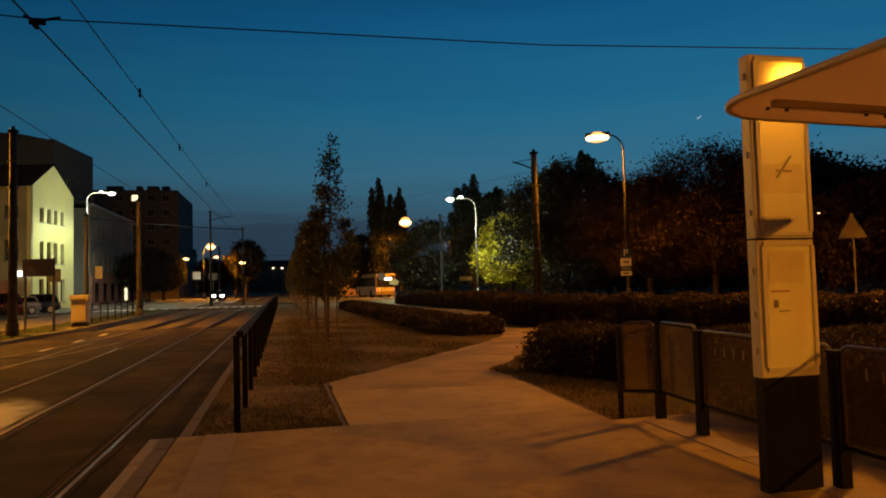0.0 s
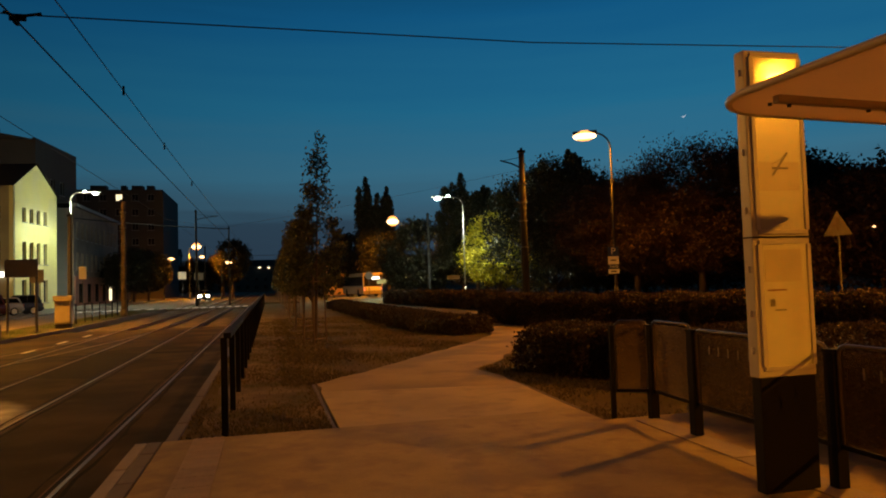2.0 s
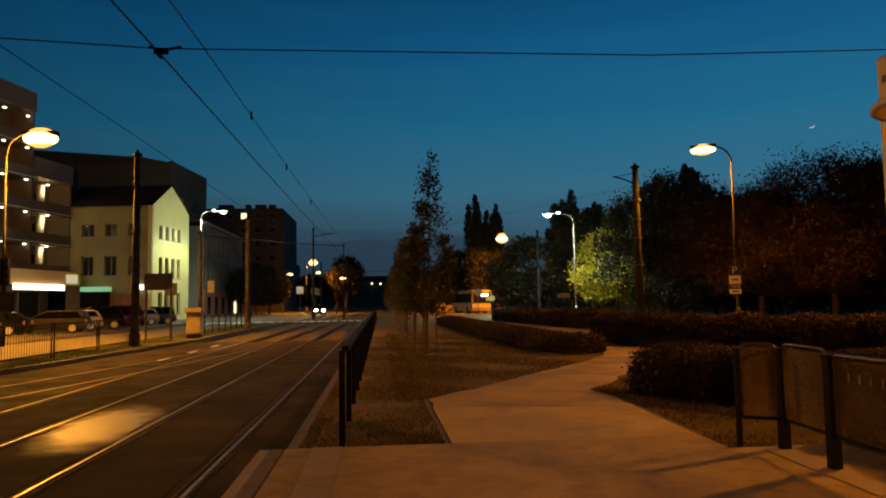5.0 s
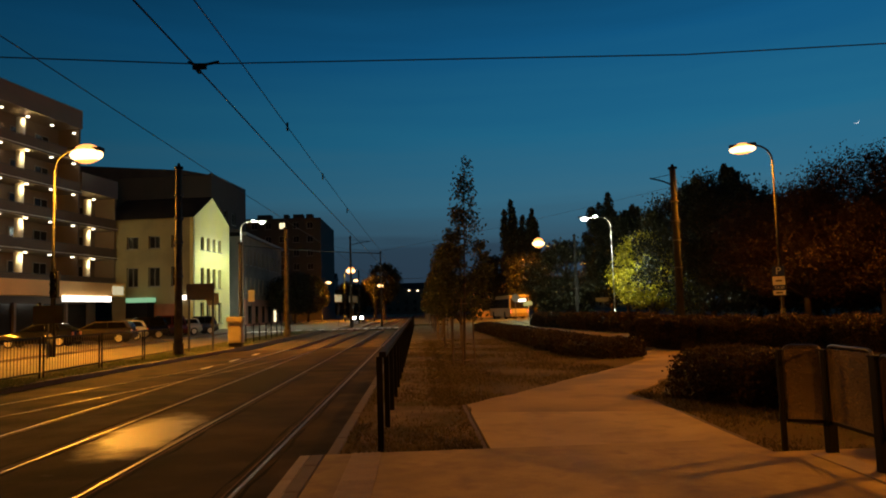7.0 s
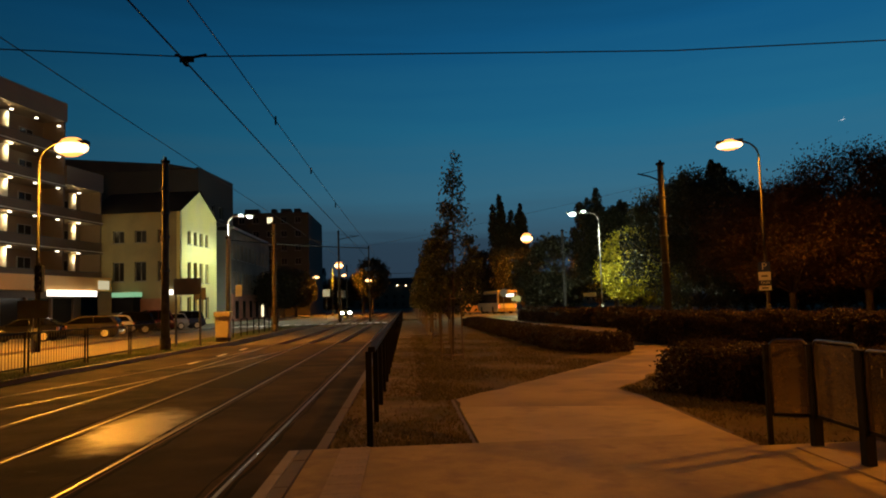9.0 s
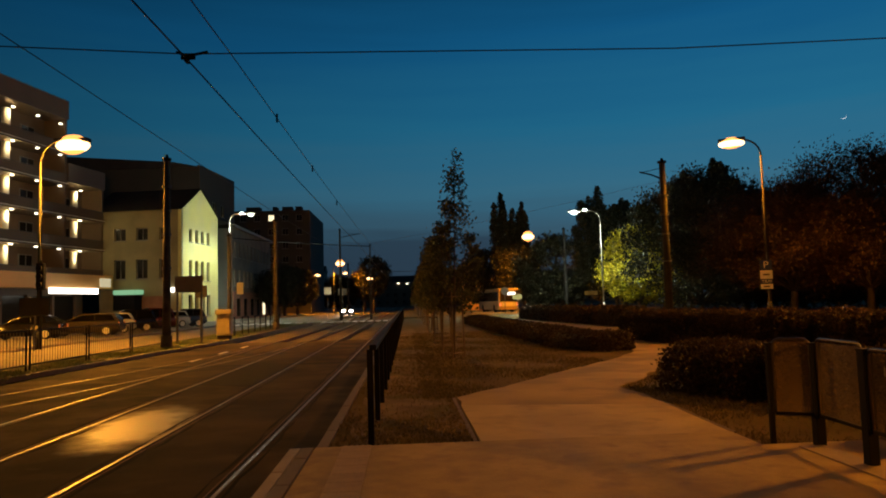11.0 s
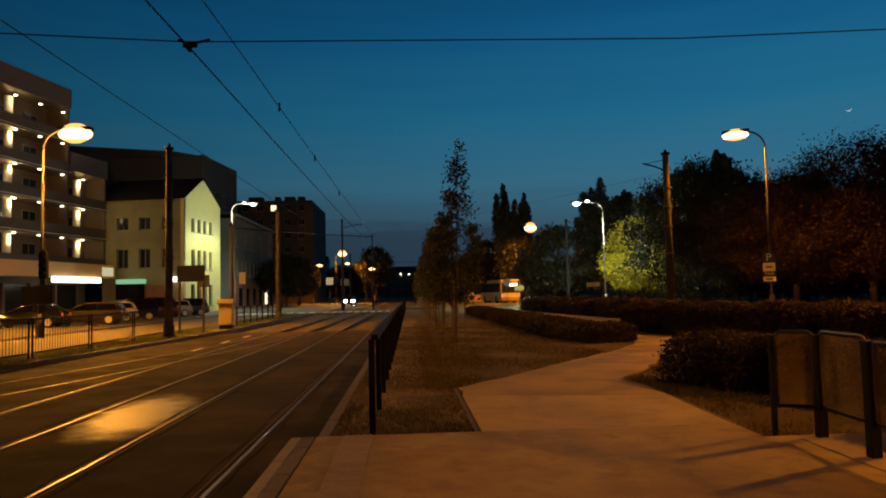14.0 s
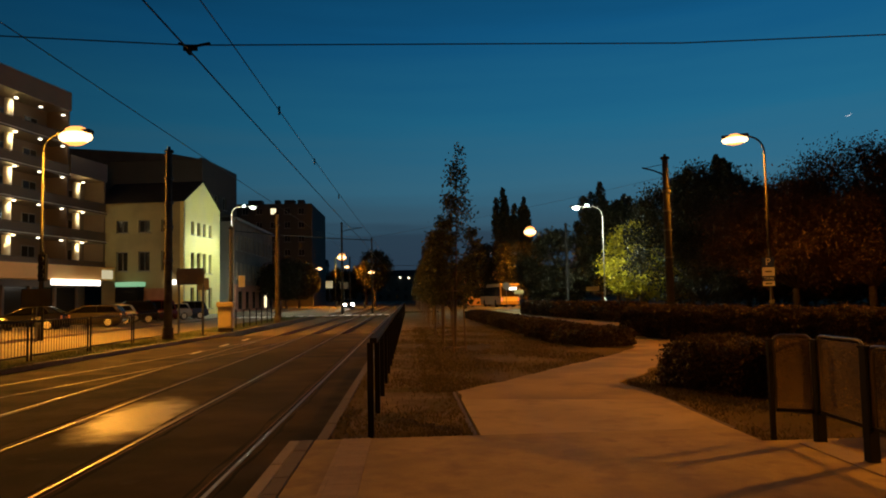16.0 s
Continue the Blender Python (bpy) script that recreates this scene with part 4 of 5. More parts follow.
        head = np.array((r * q * math.cos(a), r * q * math.sin(a), hk))
        bow = (foot + head) / 2 + np.array((r * 0.3 * q * math.cos(a), r * 0.3 * q * math.sin(a), 0))
        tube(bm, [tuple(foot), tuple(bow), tuple(head)], [0.10, 0.06, 0.02], 5)
        m = n // limbs
        t = rng.uniform(0, 1, (m, 1)) ** 0.85
        mid = foot * (1 - t) ** 2 + 2 * bow * t * (1 - t) + head * t ** 2
        wide = r * 0.46 * np.minimum(1, t * 4 + 0.3) * (1 - t) ** 0.5 + 0.08
        pts.append(mid + np.clip(rng.normal(0, 0.55, (m, 3)), -1.1, 1.1) * wide * np.array((1, 1, 0.8)))
    part("trunk", bm, M["bark"], top, smooth=True)
    v, fc = cards(np.concatenate(pts), leaf, rng)
    v[:, 2] = np.maximum(v[:, 2], 0.03)
    cloud("crown", v, fc, M["leaf_dark"], top)
    return top


rng0 = random.Random(4)
for k in range(13):
    y = 18.8 + 6.2 * k
    if 64 < y < 77:
        continue
    hh = 5.2 if k == 0 else 4.6 + rng0.uniform(-0.3, 0.5)
    tree("young_tree", 1.24 + rng0.uniform(-.06, .06), y, hh, 0.82 if k == 0 else 0.80, 1.3, "young", 5200 if k < 2 else 3200 if k < 5 else 1600, 0.052 if k < 3 else 0.085 if k < 6 else 0.12, M["leaf"],
         "young street tree tied to wooden stakes", 20 + k, trunk=0.045, clumps=52, stakes=True, group="row of young trees", loose=0.27, tip=0.75 if k == 0 else 0.3, slant=0.2 if k == 0 else 0.0)


def polar(az, d):
    return d * math.sin(radians(az)), d * math.cos(radians(az))


BIG = [  # azimuth, distance, height, radius, crown base, shape, leaf count, leaf size, material, words
    (6.6, 98, 9.0, 3.4, 1.5, "round", 9900, 0.20, "leaf_dark", "dark round tree behind the side road"),
    (12.2, 80, 9.0, 4.4, 1.0, "round", 13200, 0.20, "leaf_dark", "dark round tree behind the side road"),
    (16.9, 84, 12.4, 3.4, 1.5, "round", 14300, 0.21, "leaf_dark", "tall dark tree behind the side road"),
    (19.0, 82, 12.0, 4.5, 1.0, "round", 14300, 0.21, "leaf_dark", "broad dark tree behind the side road"),
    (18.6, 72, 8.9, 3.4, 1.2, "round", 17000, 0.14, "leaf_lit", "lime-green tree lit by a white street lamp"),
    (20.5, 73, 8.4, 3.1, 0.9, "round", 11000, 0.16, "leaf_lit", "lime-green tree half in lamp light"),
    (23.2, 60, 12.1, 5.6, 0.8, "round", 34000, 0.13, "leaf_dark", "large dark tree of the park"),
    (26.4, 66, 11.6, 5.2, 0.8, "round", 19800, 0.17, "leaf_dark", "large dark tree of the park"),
    (29.6, 52, 9.3, 5.2, 1.9, "round", 52000, 0.085, "leaf_red", "large russet tree of the park in lamp light"),
    (34.4, 50, 11.0, 5.8, 2.0, "round", 60000, 0.085, "leaf_red", "large russet tree of the park in lamp light"),
    (30.2, 66, 8.5, 6.0, 0.6, "round", 18000, 0.18, "leaf_dark", "dark thicket deep in the park"),
    (34.6, 64, 8.5, 6.0, 0.6, "round", 18000, 0.18, "leaf_dark", "dark thicket deep in the park"),
    (38.5, 54, 11.3, 5.6, 0.9, "round", 22000, 0.16, "leaf_dark", "large dark tree of the park"),
    (43.2, 57, 9.8, 5.0, 0.9, "round", 19800, 0.16, "leaf_dark", "large dark tree of the park"),
    (46.5, 46, 7.6, 4.6, 0.9, "round", 19800, 0.15, "leaf_red", "large russet tree of the park in lamp light"),
    (51.0, 48, 9.5, 5.6, 0.9, "round", 15400, 0.17, "leaf_dark", "large dark tree of the park"),
    (-9.8, 118, 8.5, 3.8, 1.8, "round", 11000, 0.19, "leaf_dark", "dark street tree before the houses"),
    (-8.8, 128, 8.6, 3.4, 1.8, "round", 11000, 0.19, "leaf_dark", "dark street tree before the houses"),
    (-10.2, 112, 7.5, 3.2, 1.8, "round", 8800, 0.19, "leaf_dark", "dark street tree before the houses"),
    (-2.7, 135, 11.0, 3.2, 3.5, "round", 8800, 0.19, "leaf_dark", "dark tree beside the far track"),
    (-3.4, 165, 10.0, 3.8, 2.5, "round", 7700, 0.22, "leaf_dark", "dark tree beside the far track"),
    (-5.6, 190, 10.0, 5.0, 1.0, "round", 7700, 0.26, "leaf_dark", "dark tree beside the far track"),
    (4.6, 150, 9.0, 5.0, 1.0, "round", 8800, 0.25, "leaf_dark", "dark tree at the end of the park"),
    (2.6, 190, 9.0, 6.0, 1.0, "round", 8800, 0.29, "leaf_dark", "dark tree at the end of the park"),
]
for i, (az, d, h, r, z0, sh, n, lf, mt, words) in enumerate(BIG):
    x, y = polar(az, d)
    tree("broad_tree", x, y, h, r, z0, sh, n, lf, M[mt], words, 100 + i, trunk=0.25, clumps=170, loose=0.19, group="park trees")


for az, d, h, r, limbs, n in ((7.9, 92, 15.6, 2.1, 9, 14000), (9.6, 93, 14.4, 1.8, 8, 12000), (15.75, 88, 15.2, 3.0, 12, 19000), (17.6, 90, 13.8, 2.6, 10, 15000), (24.6, 70, 14.2, 3.2, 12, 18000), (22.4, 72, 13.6, 2.8, 11, 16000)):
    poplar(*polar(az, d), h, r, limbs, 0.19, n, "tall pointed poplar, nearly black against dusk", int(az * 20))


def hedge(pts, width, height, n, leaf, label, seed, z=0.165, material="leaf_hedge", taper=0.1):
    """A clipped hedge along pts: a twig core and leaves in its outer skin."""
    rng = np.random.default_rng(seed)
    top = thing("hedge", Matrix(), label, "hedge", "hedges")
    pts = [Vector((*p, 0)) for p in pts]
    seg = [(b - a).length for a, b in zip(pts, pts[1:])]
    core = B()
    rows = []
    for i, p in enumerate(pts):
        d = (pts[min(i + 1, len(pts) - 1)] - pts[max(0, i - 1)]).normalized()
        nn = Vector((d.y, -d.x, 0))
        w = width * 0.5 - 0.2
        p = p + d * (0.3 if i == 0 else -0.3 if i == len(pts) - 1 else 0)
        rows.append([core.verts.new(p + nn * s * w * q + Vector((0, 0, zz))) for s, q, zz in ((-1, 1, z - 0.02), (-1, 0.85, z + height - 0.22), (0, 0, z + height - 0.14), (1, 0.85, z + height - 0.22), (1, 1, z - 0.02))])
    for a, b in zip(rows, rows[1:]):
        for k in range(5):
            core.faces.new((a[k], a[(k + 1) % 5], b[(k + 1) % 5], b[k]))
    core.faces.new(rows[0])
    core.faces.new(rows[-1][::-1])
    part("twig_core", core, M["twig"], top, "dark twig core")
    cum = np.cumsum([0] + seg)
    t = rng.uniform(0, cum[-1], n)
    idx = np.clip(np.searchsorted(cum, t) - 1, 0, len(seg) - 1)
    P = np.array([tuple(p) for p in pts])
    fr = ((t - cum[idx]) / np.array(seg)[idx])[:, None]
    base = P[idx] * (1 - fr) + P[idx + 1] * fr
    d = P[idx + 1] - P[idx]
    d /= np.linalg.norm(d, axis=1)[:, None]
    nn = np.stack([d[:, 1], -d[:, 0], d[:, 2] * 0], 1)
    wob = 1 + 0.10 * np.sin(t * 2.1 + seed) + 0.07 * np.sin(t * 5.3 + 1.7 * seed) + 0.05 * np.sin(t * 11.0)
    skin = rng.uniform(0, 1, n)
    ang = rng.uniform(-0.12, math.pi + 0.12, n)
    cx, cz = np.cos(ang), np.sin(ang)
    p4 = (np.abs(cx) ** 4 + np.abs(cz) ** 4) ** 0.25
    rad = 1 - 0.16 * skin ** 2 + rng.normal(0, 0.03, n)
    ox = cx / p4 * rad * width / 2 * wob
    oz = np.maximum(0.02, cz / p4 * rad * height * (0.94 + 0.06 * wob + 0.05 * np.sin(t * 3.7 + 2 * seed)))
    c = base + nn * ox[:, None]
    c[:, 2] = z + oz
    c += d * rng.normal(0, 0.06, n)[:, None]
    m = n // 12
    at = rng.uniform(0, 1, m) < 0.5
    cap = np.where(at[:, None], P[0], P[-1])
    ways = np.where(at[:, None], -d[t.argmin()], d[t.argmax()])
    side = np.stack([ways[:, 1], -ways[:, 0], ways[:, 2] * 0], 1)
    q, zz = rng.uniform(-1, 1, m), rng.uniform(0, 1, m)
    cap = cap + side * (q * width / 2)[:, None] + ways * (0.25 * (1 - q * q) * (1 - 0.5 * zz) + rng.normal(0, 0.04, m))[:, None]
    cap[:, 2] = z + zz * height * (1 - 0.2 * q * q)
    c = np.concatenate([c, cap])
    v, fc = cards(c, leaf, rng)
    v[:, 2] = np.maximum(v[:, 2], z + 0.004)
    cloud("leaves", v, fc, M[material], top)
    return top


hedge([(4.9, 11.3), (5.2, 10.2), (5.6, 9.4), (6.6, 8.6), (8.2, 7.8)], 1.7, 0.72, 34000, 0.032, "low rounded hedge beside the pale path", 1)
hedge([(8.2, 24.6), (8.9, 20.9), (10.6, 18.6), (12.0, 16.2), (12.8, 13.0), (13.2, 9.0)], 1.5, 0.98, 52000, 0.048, "long waist-high hedge behind the path", 2)
hedge([(5.7, 19.4), (5.1, 21.0), (4.9, 29.0), (4.7, 38.0), (4.6, 48.0)], 1.5, 0.52, 34000, 0.045, "low broad hedge along the lawn", 3)
hedge([(11.5, 34.5), (10.4, 44.0), (9.6, 55.5)], 1.4, 0.95, 12000, 0.085, "waist-high hedge before the side road", 4)
hedge([(5.4, 6.9), (5.6, 5.4), (5.7, 3.0), (5.7, 0.5)], 1.3, 0.75, 22000, 0.034, "low hedge behind the glazed fence", 5)


PAVED = [(0.66, 7.3), (0.66, 10.9), (1.80, 12.36), (3.23, 14.42), (4.78, 16.55), (5.85, 18.35), (6.55, 20.45), (7.25, 23.0), (8.95, 30), (10.4, 33.5),
         (11.6, 33.0), (10.0, 28.6), (8.95, 25.0), (8.18, 21.5), (6.35, 16.75), (5.05, 13.95), (4.05, 12.15), (3.52, 11.5), (3.62, 10.4), (3.56, 9.4), (3.49, 7.3), (3.46, 6.6), (0.66, 6.6)]


def within(p, poly):
    """Which points lie inside a plan outline."""
    hit = np.zeros(len(p), bool)
    for (ax, ay), (bx_, by_) in zip(poly, poly[1:] + poly[:1]):
        if ay == by_:
            continue
        cross = (ay > p[:, 1]) != (by_ > p[:, 1])
        hit ^= cross & (p[:, 0] < (bx_ - ax) * (p[:, 1] - ay) / (by_ - ay) + ax)
    return hit


def grass(name, polys, n, size, seed, z, label, material):
    """Short blades strewn over some areas, too many to count."""
    rng = np.random.default_rng(seed)
    out = []
    for (x0, y0, x1, y1), share in polys:
        m = int(n * share)
        p = np.stack([rng.uniform(x0, x1, m), y0 + (y1 - y0) * rng.uniform(0, 1, m) ** 1.5, np.full(m, z)], 1)
        p = p[~within(p, PAVED)]
        m = len(p)
        keep = np.sin(p[:, 0] * 2.3 + np.sin(p[:, 1] * 1.1)) + np.sin(p[:, 1] * 1.7 + p[:, 0]) + rng.normal(0, 0.8, m) > -0.35
        out.append(p[keep])
    c = np.concatenate(out)
    m = len(c)
    a = rng.uniform(0, math.tau, m)
    w = np.stack([np.cos(a), np.sin(a), a * 0], 1) * 0.010
    h = rng.uniform(0.4, 1.0, (m, 1)) * size
    tip = c + np.concatenate([rng.normal(0, 0.5, (m, 2)) * h, h], 1)
    v = np.stack([c - w, c + w, tip], 1).reshape(-1, 3)
    ob = cloud(name, v, np.arange(m * 3).reshape(m, 3), material)
    return tagged(ob, label, "grass", "", "stuff")


M["blade"] = leaf_mat("grass_blades", (0.085, 0.064, 0.018))
grass("grass", [((0.2, 10.9, 4.6, 34), 0.46), ((-0.85, 7.5, 0.66, 34), 0.16), ((3.47, 6.76, 9.0, 14.0), 0.24), ((4.9, -1, 9.0, 7.5), 0.08), ((6.3, 14.0, 11.5, 20), 0.08)], 110000, 0.06, 7, 0.160,
      "sparse dry grass blades on the lawn", M["blade"])
grass("verge_grass", [((-11.3, 8, -9.5, 26), 0.5), ((-11.2, 26, -8.9, 60), 0.5)], 30000, 0.08, 8, 0.105, "short grass blades on the verge", leaf_mat("verge_blades", (0.050, 0.068, 0.018)))
# ---- platform furniture ----
rl = thing("railing", Matrix(), "long dark steel railing along the tracks", "railing")
first = part("post", box(B(), (0, 0, 0.5), (0.065, 0.09, 1.0), 0, 0.006), M["black"], rl)
first.matrix_basis = Matrix.Translation((-0.41, 7.55, PLAT - 0.02))
for k in range(1, 37):
    again("post", first, rl, Matrix.Translation((-0.41 + 0.002 * k, 7.55 + 1.56 * k, PLAT - 0.02)))
part("top_rail", box(B(), (-0.375, 35.65, PLAT + 1.0), (0.075, 56.3, 0.06), 0, 0.008), M["black"], rl)

# glazed fence: each bay between posts is a panel
FENCE = [(3.54, 6.76), (3.90, 6.58), (3.84, 5.74), (3.78, 4.02), (3.72, 2.3), (3.66, 0.6), (3.60, -1.1)]
fence = thing("glazed_fence", Matrix(), "dark steel fence with cloudy glass panels", "fence")
pane_mat = mat("cloudy_panel", (0.20, 0.15, 0.08), 0.3, var=0.3, scale=2.0, fine=25, bump=0.02, stain=(0.28, 0.21, 0.11), stain_scale=2.0)
pt, pl_ = pane_mat.node_tree.nodes, pane_mat.node_tree.links
clear = pt.new("ShaderNodeBsdfTransparent")
clear.inputs[0].default_value = (0.90, 0.86, 0.80, 1)
veil = pt.new("ShaderNodeMixShader")
veil.inputs[0].default_value = 0.20
pl_.new(clear.outputs[0], veil.inputs[1])
pl_.new(pt["Principled BSDF"].outputs[0], veil.inputs[2])
pl_.new(veil.outputs[0], pt["Material Output"].inputs[0])
pane_dull = pane_mat.copy()
pane_dull.node_tree.nodes[veil.name].inputs[0].default_value = 0.36
for i, (x, y) in enumerate(FENCE):
    w = 0.045 if i == 0 else 0.088
    ph = 0.96 if i < 3 else 0.93
    post = part("post", box(B(), (x, y, PLAT + ph / 2 - 0.01), (w, w, ph), 0, 0.008), M["black"], fence)
    part("cap", box(B(), (x, y, PLAT + ph), (w + 0.015, w + 0.015, 0.02), 0, 0.006), M["black"], post, "worn metal cap")
for i, (a, b) in enumerate(zip(FENCE, FENCE[1:])):
    va, vb = Vector((*a, 0)), Vector((*b, 0))
    d = vb - va
    L = d.length - (0.075 if i == 0 else 0.10)
    d.normalize()
    rz = math.atan2(d.y, d.x)
    c = (va + vb) / 2
    hi, lo_, R = PLAT + (1.01 if i < 2 else 0.97), PLAT + 0.29, 0.07
    loop = [(-L / 2, lo_)] + [(-L / 2 + R - R * math.cos(q), hi - R + R * math.sin(q)) for q in (0, 0.39, 0.79, 1.18, 1.57)]
    loop += [(-u, z_) for u, z_ in loop[::-1]]
    pf = part("panel_frame", tube(B(), [(c.x + d.x * u, c.y + d.y * u, z_) for u, z_ in loop], 0.014, 8), M["frame_steel"], fence, "thin rounded metal frame", True)
    part("bottom_bar", box(B(), (c.x, c.y, lo_), (L, 0.03, 0.03), rz), M["black"], fence)
    part("panel", box(B(), (c.x, c.y, (hi + lo_) / 2 - 0.01), (L - 0.03, 0.012, hi - lo_ - 0.045), rz), pane_dull if i < 2 else pane_mat, pf, "cloudy brownish glass panel").visible_shadow = i >= 2
    if i in (2, 3, 4):
        for k in range(9):
            p = va.lerp(vb, 0.16 + 0.08 * k)
            part("mark", box(B(), (p.x - 0.014, p.y, PLAT + 0.80), (0.004, 0.012, 0.075), 0), M["sign_grey"], pf, "pale printed tick")

# stop pillar
PX, PY = 3.215, 4.05
pil = thing("stop_pillar", Matrix.Translation((PX, PY, PLAT)), "cream tram stop pillar with notice cases on a black plinth", "sign pillar")
PW, PD = 0.455, 0.10
part("plinth", box(B(), (PW / 2, PD / 2, 0.385), (PW - 0.02, PD - 0.01, 0.77), 0, 0.008), M["plinth"], pil, "black steel plinth")
body = part("body", box(B(), (PW / 2, PD / 2, 1.885), (PW, PD, 2.23), 0, 0.014), M["cream"], pil, "cream enamelled case")
for name, z0, z1 in (("lower_case", 0.83, 1.68), ("middle_case", 1.75, 2.60), ("top_case", 2.68, 2.965)):
    fb = B()
    t = 0.028
    w0, w1 = 0.045, PW - 0.02
    for cx, cz, sx, sz in (((w0 + w1) / 2, z0, w1 - w0, t), ((w0 + w1) / 2, z1, w1 - w0, t), (w0, (z0 + z1) / 2, t, z1 - z0 - t), (w1, (z0 + z1) / 2, t, z1 - z0 - t)):
        box(fb, (cx, -0.007, cz), (sx, 0.018, sz))
    case = part(name, fb, M["cream"], pil, "cream case frame")
    part("sheet", box(B(), ((w0 + w1) / 2, -0.002, (z0 + z1) / 2), (w1 - w0 - t, 0.006, z1 - z0 - t)), M["paper"], case, "yellowed notice sheet")
    gm = bpy.data.materials.new("case_glass")
    gm.use_nodes = True
    gb = gm.node_tree.nodes["Principled BSDF"]
    gb.inputs["Transmission Weight"].default_value = 1.0
    gb.inputs["Roughness"].default_value = 0.06 if name == "top_case" else 0.22
    gb.inputs["IOR"].default_value = 1.45
    pn = part("pane", box(B(), ((w0 + w1) / 2, -0.0150, (z0 + z1) / 2), (w1 - w0 - t, 0.0015, z1 - z0 - t)), gm, case, "clear case glass")
    pn.visible_shadow = False
for name, c, s, mt in (("blue_strip", (0.225, -0.0075, 2.555), (0.32, 0.004, 0.05), "print_blue"), ("grey_field", (0.228, -0.0065, 2.13), (0.33, 0.003, 0.20), "print_grey"),
                       ("notice_field", (0.228, -0.0065, 1.52), (0.29, 0.003, 0.22), "print_grey"), ("red_line", (0.17, -0.0075, 1.355), (0.15, 0.004, 0.012), "print_red"),
                       ("short_line", (0.19, -0.0075, 1.22), (0.09, 0.004, 0.009), "print_dark"), ("small_mark", (0.13, -0.0075, 1.27), (0.035, 0.004, 0.05), "print_dark"),
                       ("top_bar", (0.10, -0.0075, 2.82), (0.05, 0.004, 0.22), "print_grey"), ("top_line", (0.18, -0.0075, 2.925), (0.18, 0.004, 0.03), "print_grey")):
    part(name, box(B(), c, s), M[mt], body)
for k in range(6):
    part("dot", box(B(), (0.185 + 0.022 * k, -0.0085, 2.215 + 0.012 * k), (0.009, 0.003, 0.009)), M["print_dark"], body, "small dark dot")
for rz, L in ((0.0, 0.13), (radians(52), 0.20)):
    bb = box(B(), (0, 0, 0), (L, 0.003, 0.016))
    g = part("emblem_stroke", bb, M["print_dark"], body, "dark stroke of a plain emblem")
    g.matrix_basis = Matrix.Translation((0.24, -0.0095 - 0.002 * (rz > 0), 2.185 + 0.03 * (rz > 0))) @ Matrix.Rotation(-rz, 4, "Y")
for z in (0.95, 1.2, 1.5, 1.9, 2.3, 2.85):
    part("hinge", box(B(), (-0.006, 0.05, z), (0.012, 0.022, 0.045), 0, 0.003), M["sign_white"], body)
part("seam", box(B(), (PW / 2, 0.04, 1.715), (PW + 0.006, 0.10, 0.010)), M["mast"], pil, "dark seam between cases")

# shelter with a thin canopy
sh = thing("tram_shelter", Matrix(), "tram shelter with a thin pale rounded canopy", "shelter")
CZ = 2.455
x0, y1, x1, y0, R = 2.13, 3.02, 4.35, -3.5, 0.36
poly = [(x1, y0), (x1, y1)]
for i in range(9):
    t = math.pi / 2 + i / 8 * math.pi / 2
    poly.append((x0 + R + R * math.cos(t), y1 - R + R * math.sin(t)))
poly.append((x0, y0))
tilt = Matrix.Translation((x0, y1, CZ)) @ Matrix.Rotation(radians(1.5), 4, "Y") @ Matrix.Rotation(radians(1.3), 4, "X") @ Matrix.Translation((-x0, -y1, -CZ))
canopy = part("canopy", prism(B(), poly, CZ + 0.02, CZ + 0.05), M["canopy_sheet"], sh, "pale milky canopy sheet, street light glowing through")
canopy.matrix_basis = tilt
rim = B()
out = [(x1, y1)] + poly[2:]
tube(rim, [(p[0], p[1], CZ + 0.03) for p in out], 0.018, 8)
part("rim", rim, M["cream"], sh, "rounded canopy rim", True).matrix_basis = tilt
for y in (2.60, 1.2, -0.4, -2.0):
    pu = part("purlin", box(B(), ((x0 + x1) / 2 + 0.06, y, CZ - 0.01), (x1 - x0 - 0.1, 0.04, 0.035), 0, 0.006), M["canopy"], sh, "thin roof purlin")
    pu.matrix_basis = tilt
    for x in (2.21, 2.31, 2.74, 2.85, 3.5):
        part("bolt", rod(B(), (x, y, CZ - 0.042), (x, y, CZ - 0.03), 0.009, 0.009, 8), M["grey"], pu)
for y in (0.2, -2.8):
    part("post", box(B(), (4.22, y, (PLAT + CZ) / 2 - 0.07), (0.09, 0.09, CZ - PLAT - 0.14), 0, 0.01), M["black"], sh)

# ---- verge furniture across the tracks ----
FX = -10.25
for k in range(-2, 3):
    y = 19.6 + 3.55 * k
    fp = thing("barrier_panel", Matrix.Translation((FX, y, 0.11)), "low grey barrier with thin upright bars", "barrier", "verge barriers")
    for yy in (0.06, 3.42):
        part("post", box(B(), (0, yy, 0.56), (0.042, 0.042, 1.12), 0, 0.005), M["black"], fp)
    part("top_rail", box(B(), (0, 1.74, 1.08), (0.05, 3.30, 0.05)), M["black"], fp)
    part("bottom_rail", box(B(), (0, 1.74, 0.16), (0.04, 3.30, 0.04)), M["black"], fp)
    bar0 = part("bar", rod(B(), (0, 0, 0.18), (0, 0, 1.055), 0.010, 0.010, 6), M["barrier"], fp)
    bar0.matrix_basis = Matrix.Translation((0, 0.22, 0))
    for i in range(1, 21):
        again("bar", bar0, fp, Matrix.Translation((0, 0.22 + 0.152 * i, 0)))
for k in range(5):
    fp = thing("verge_rail", Matrix.Translation((-9.6, 38 + 3.4 * k, 0.11)), "short dark tubular rail in the grass", "barrier", "verge rails")
    for yy in (0, 1.6):
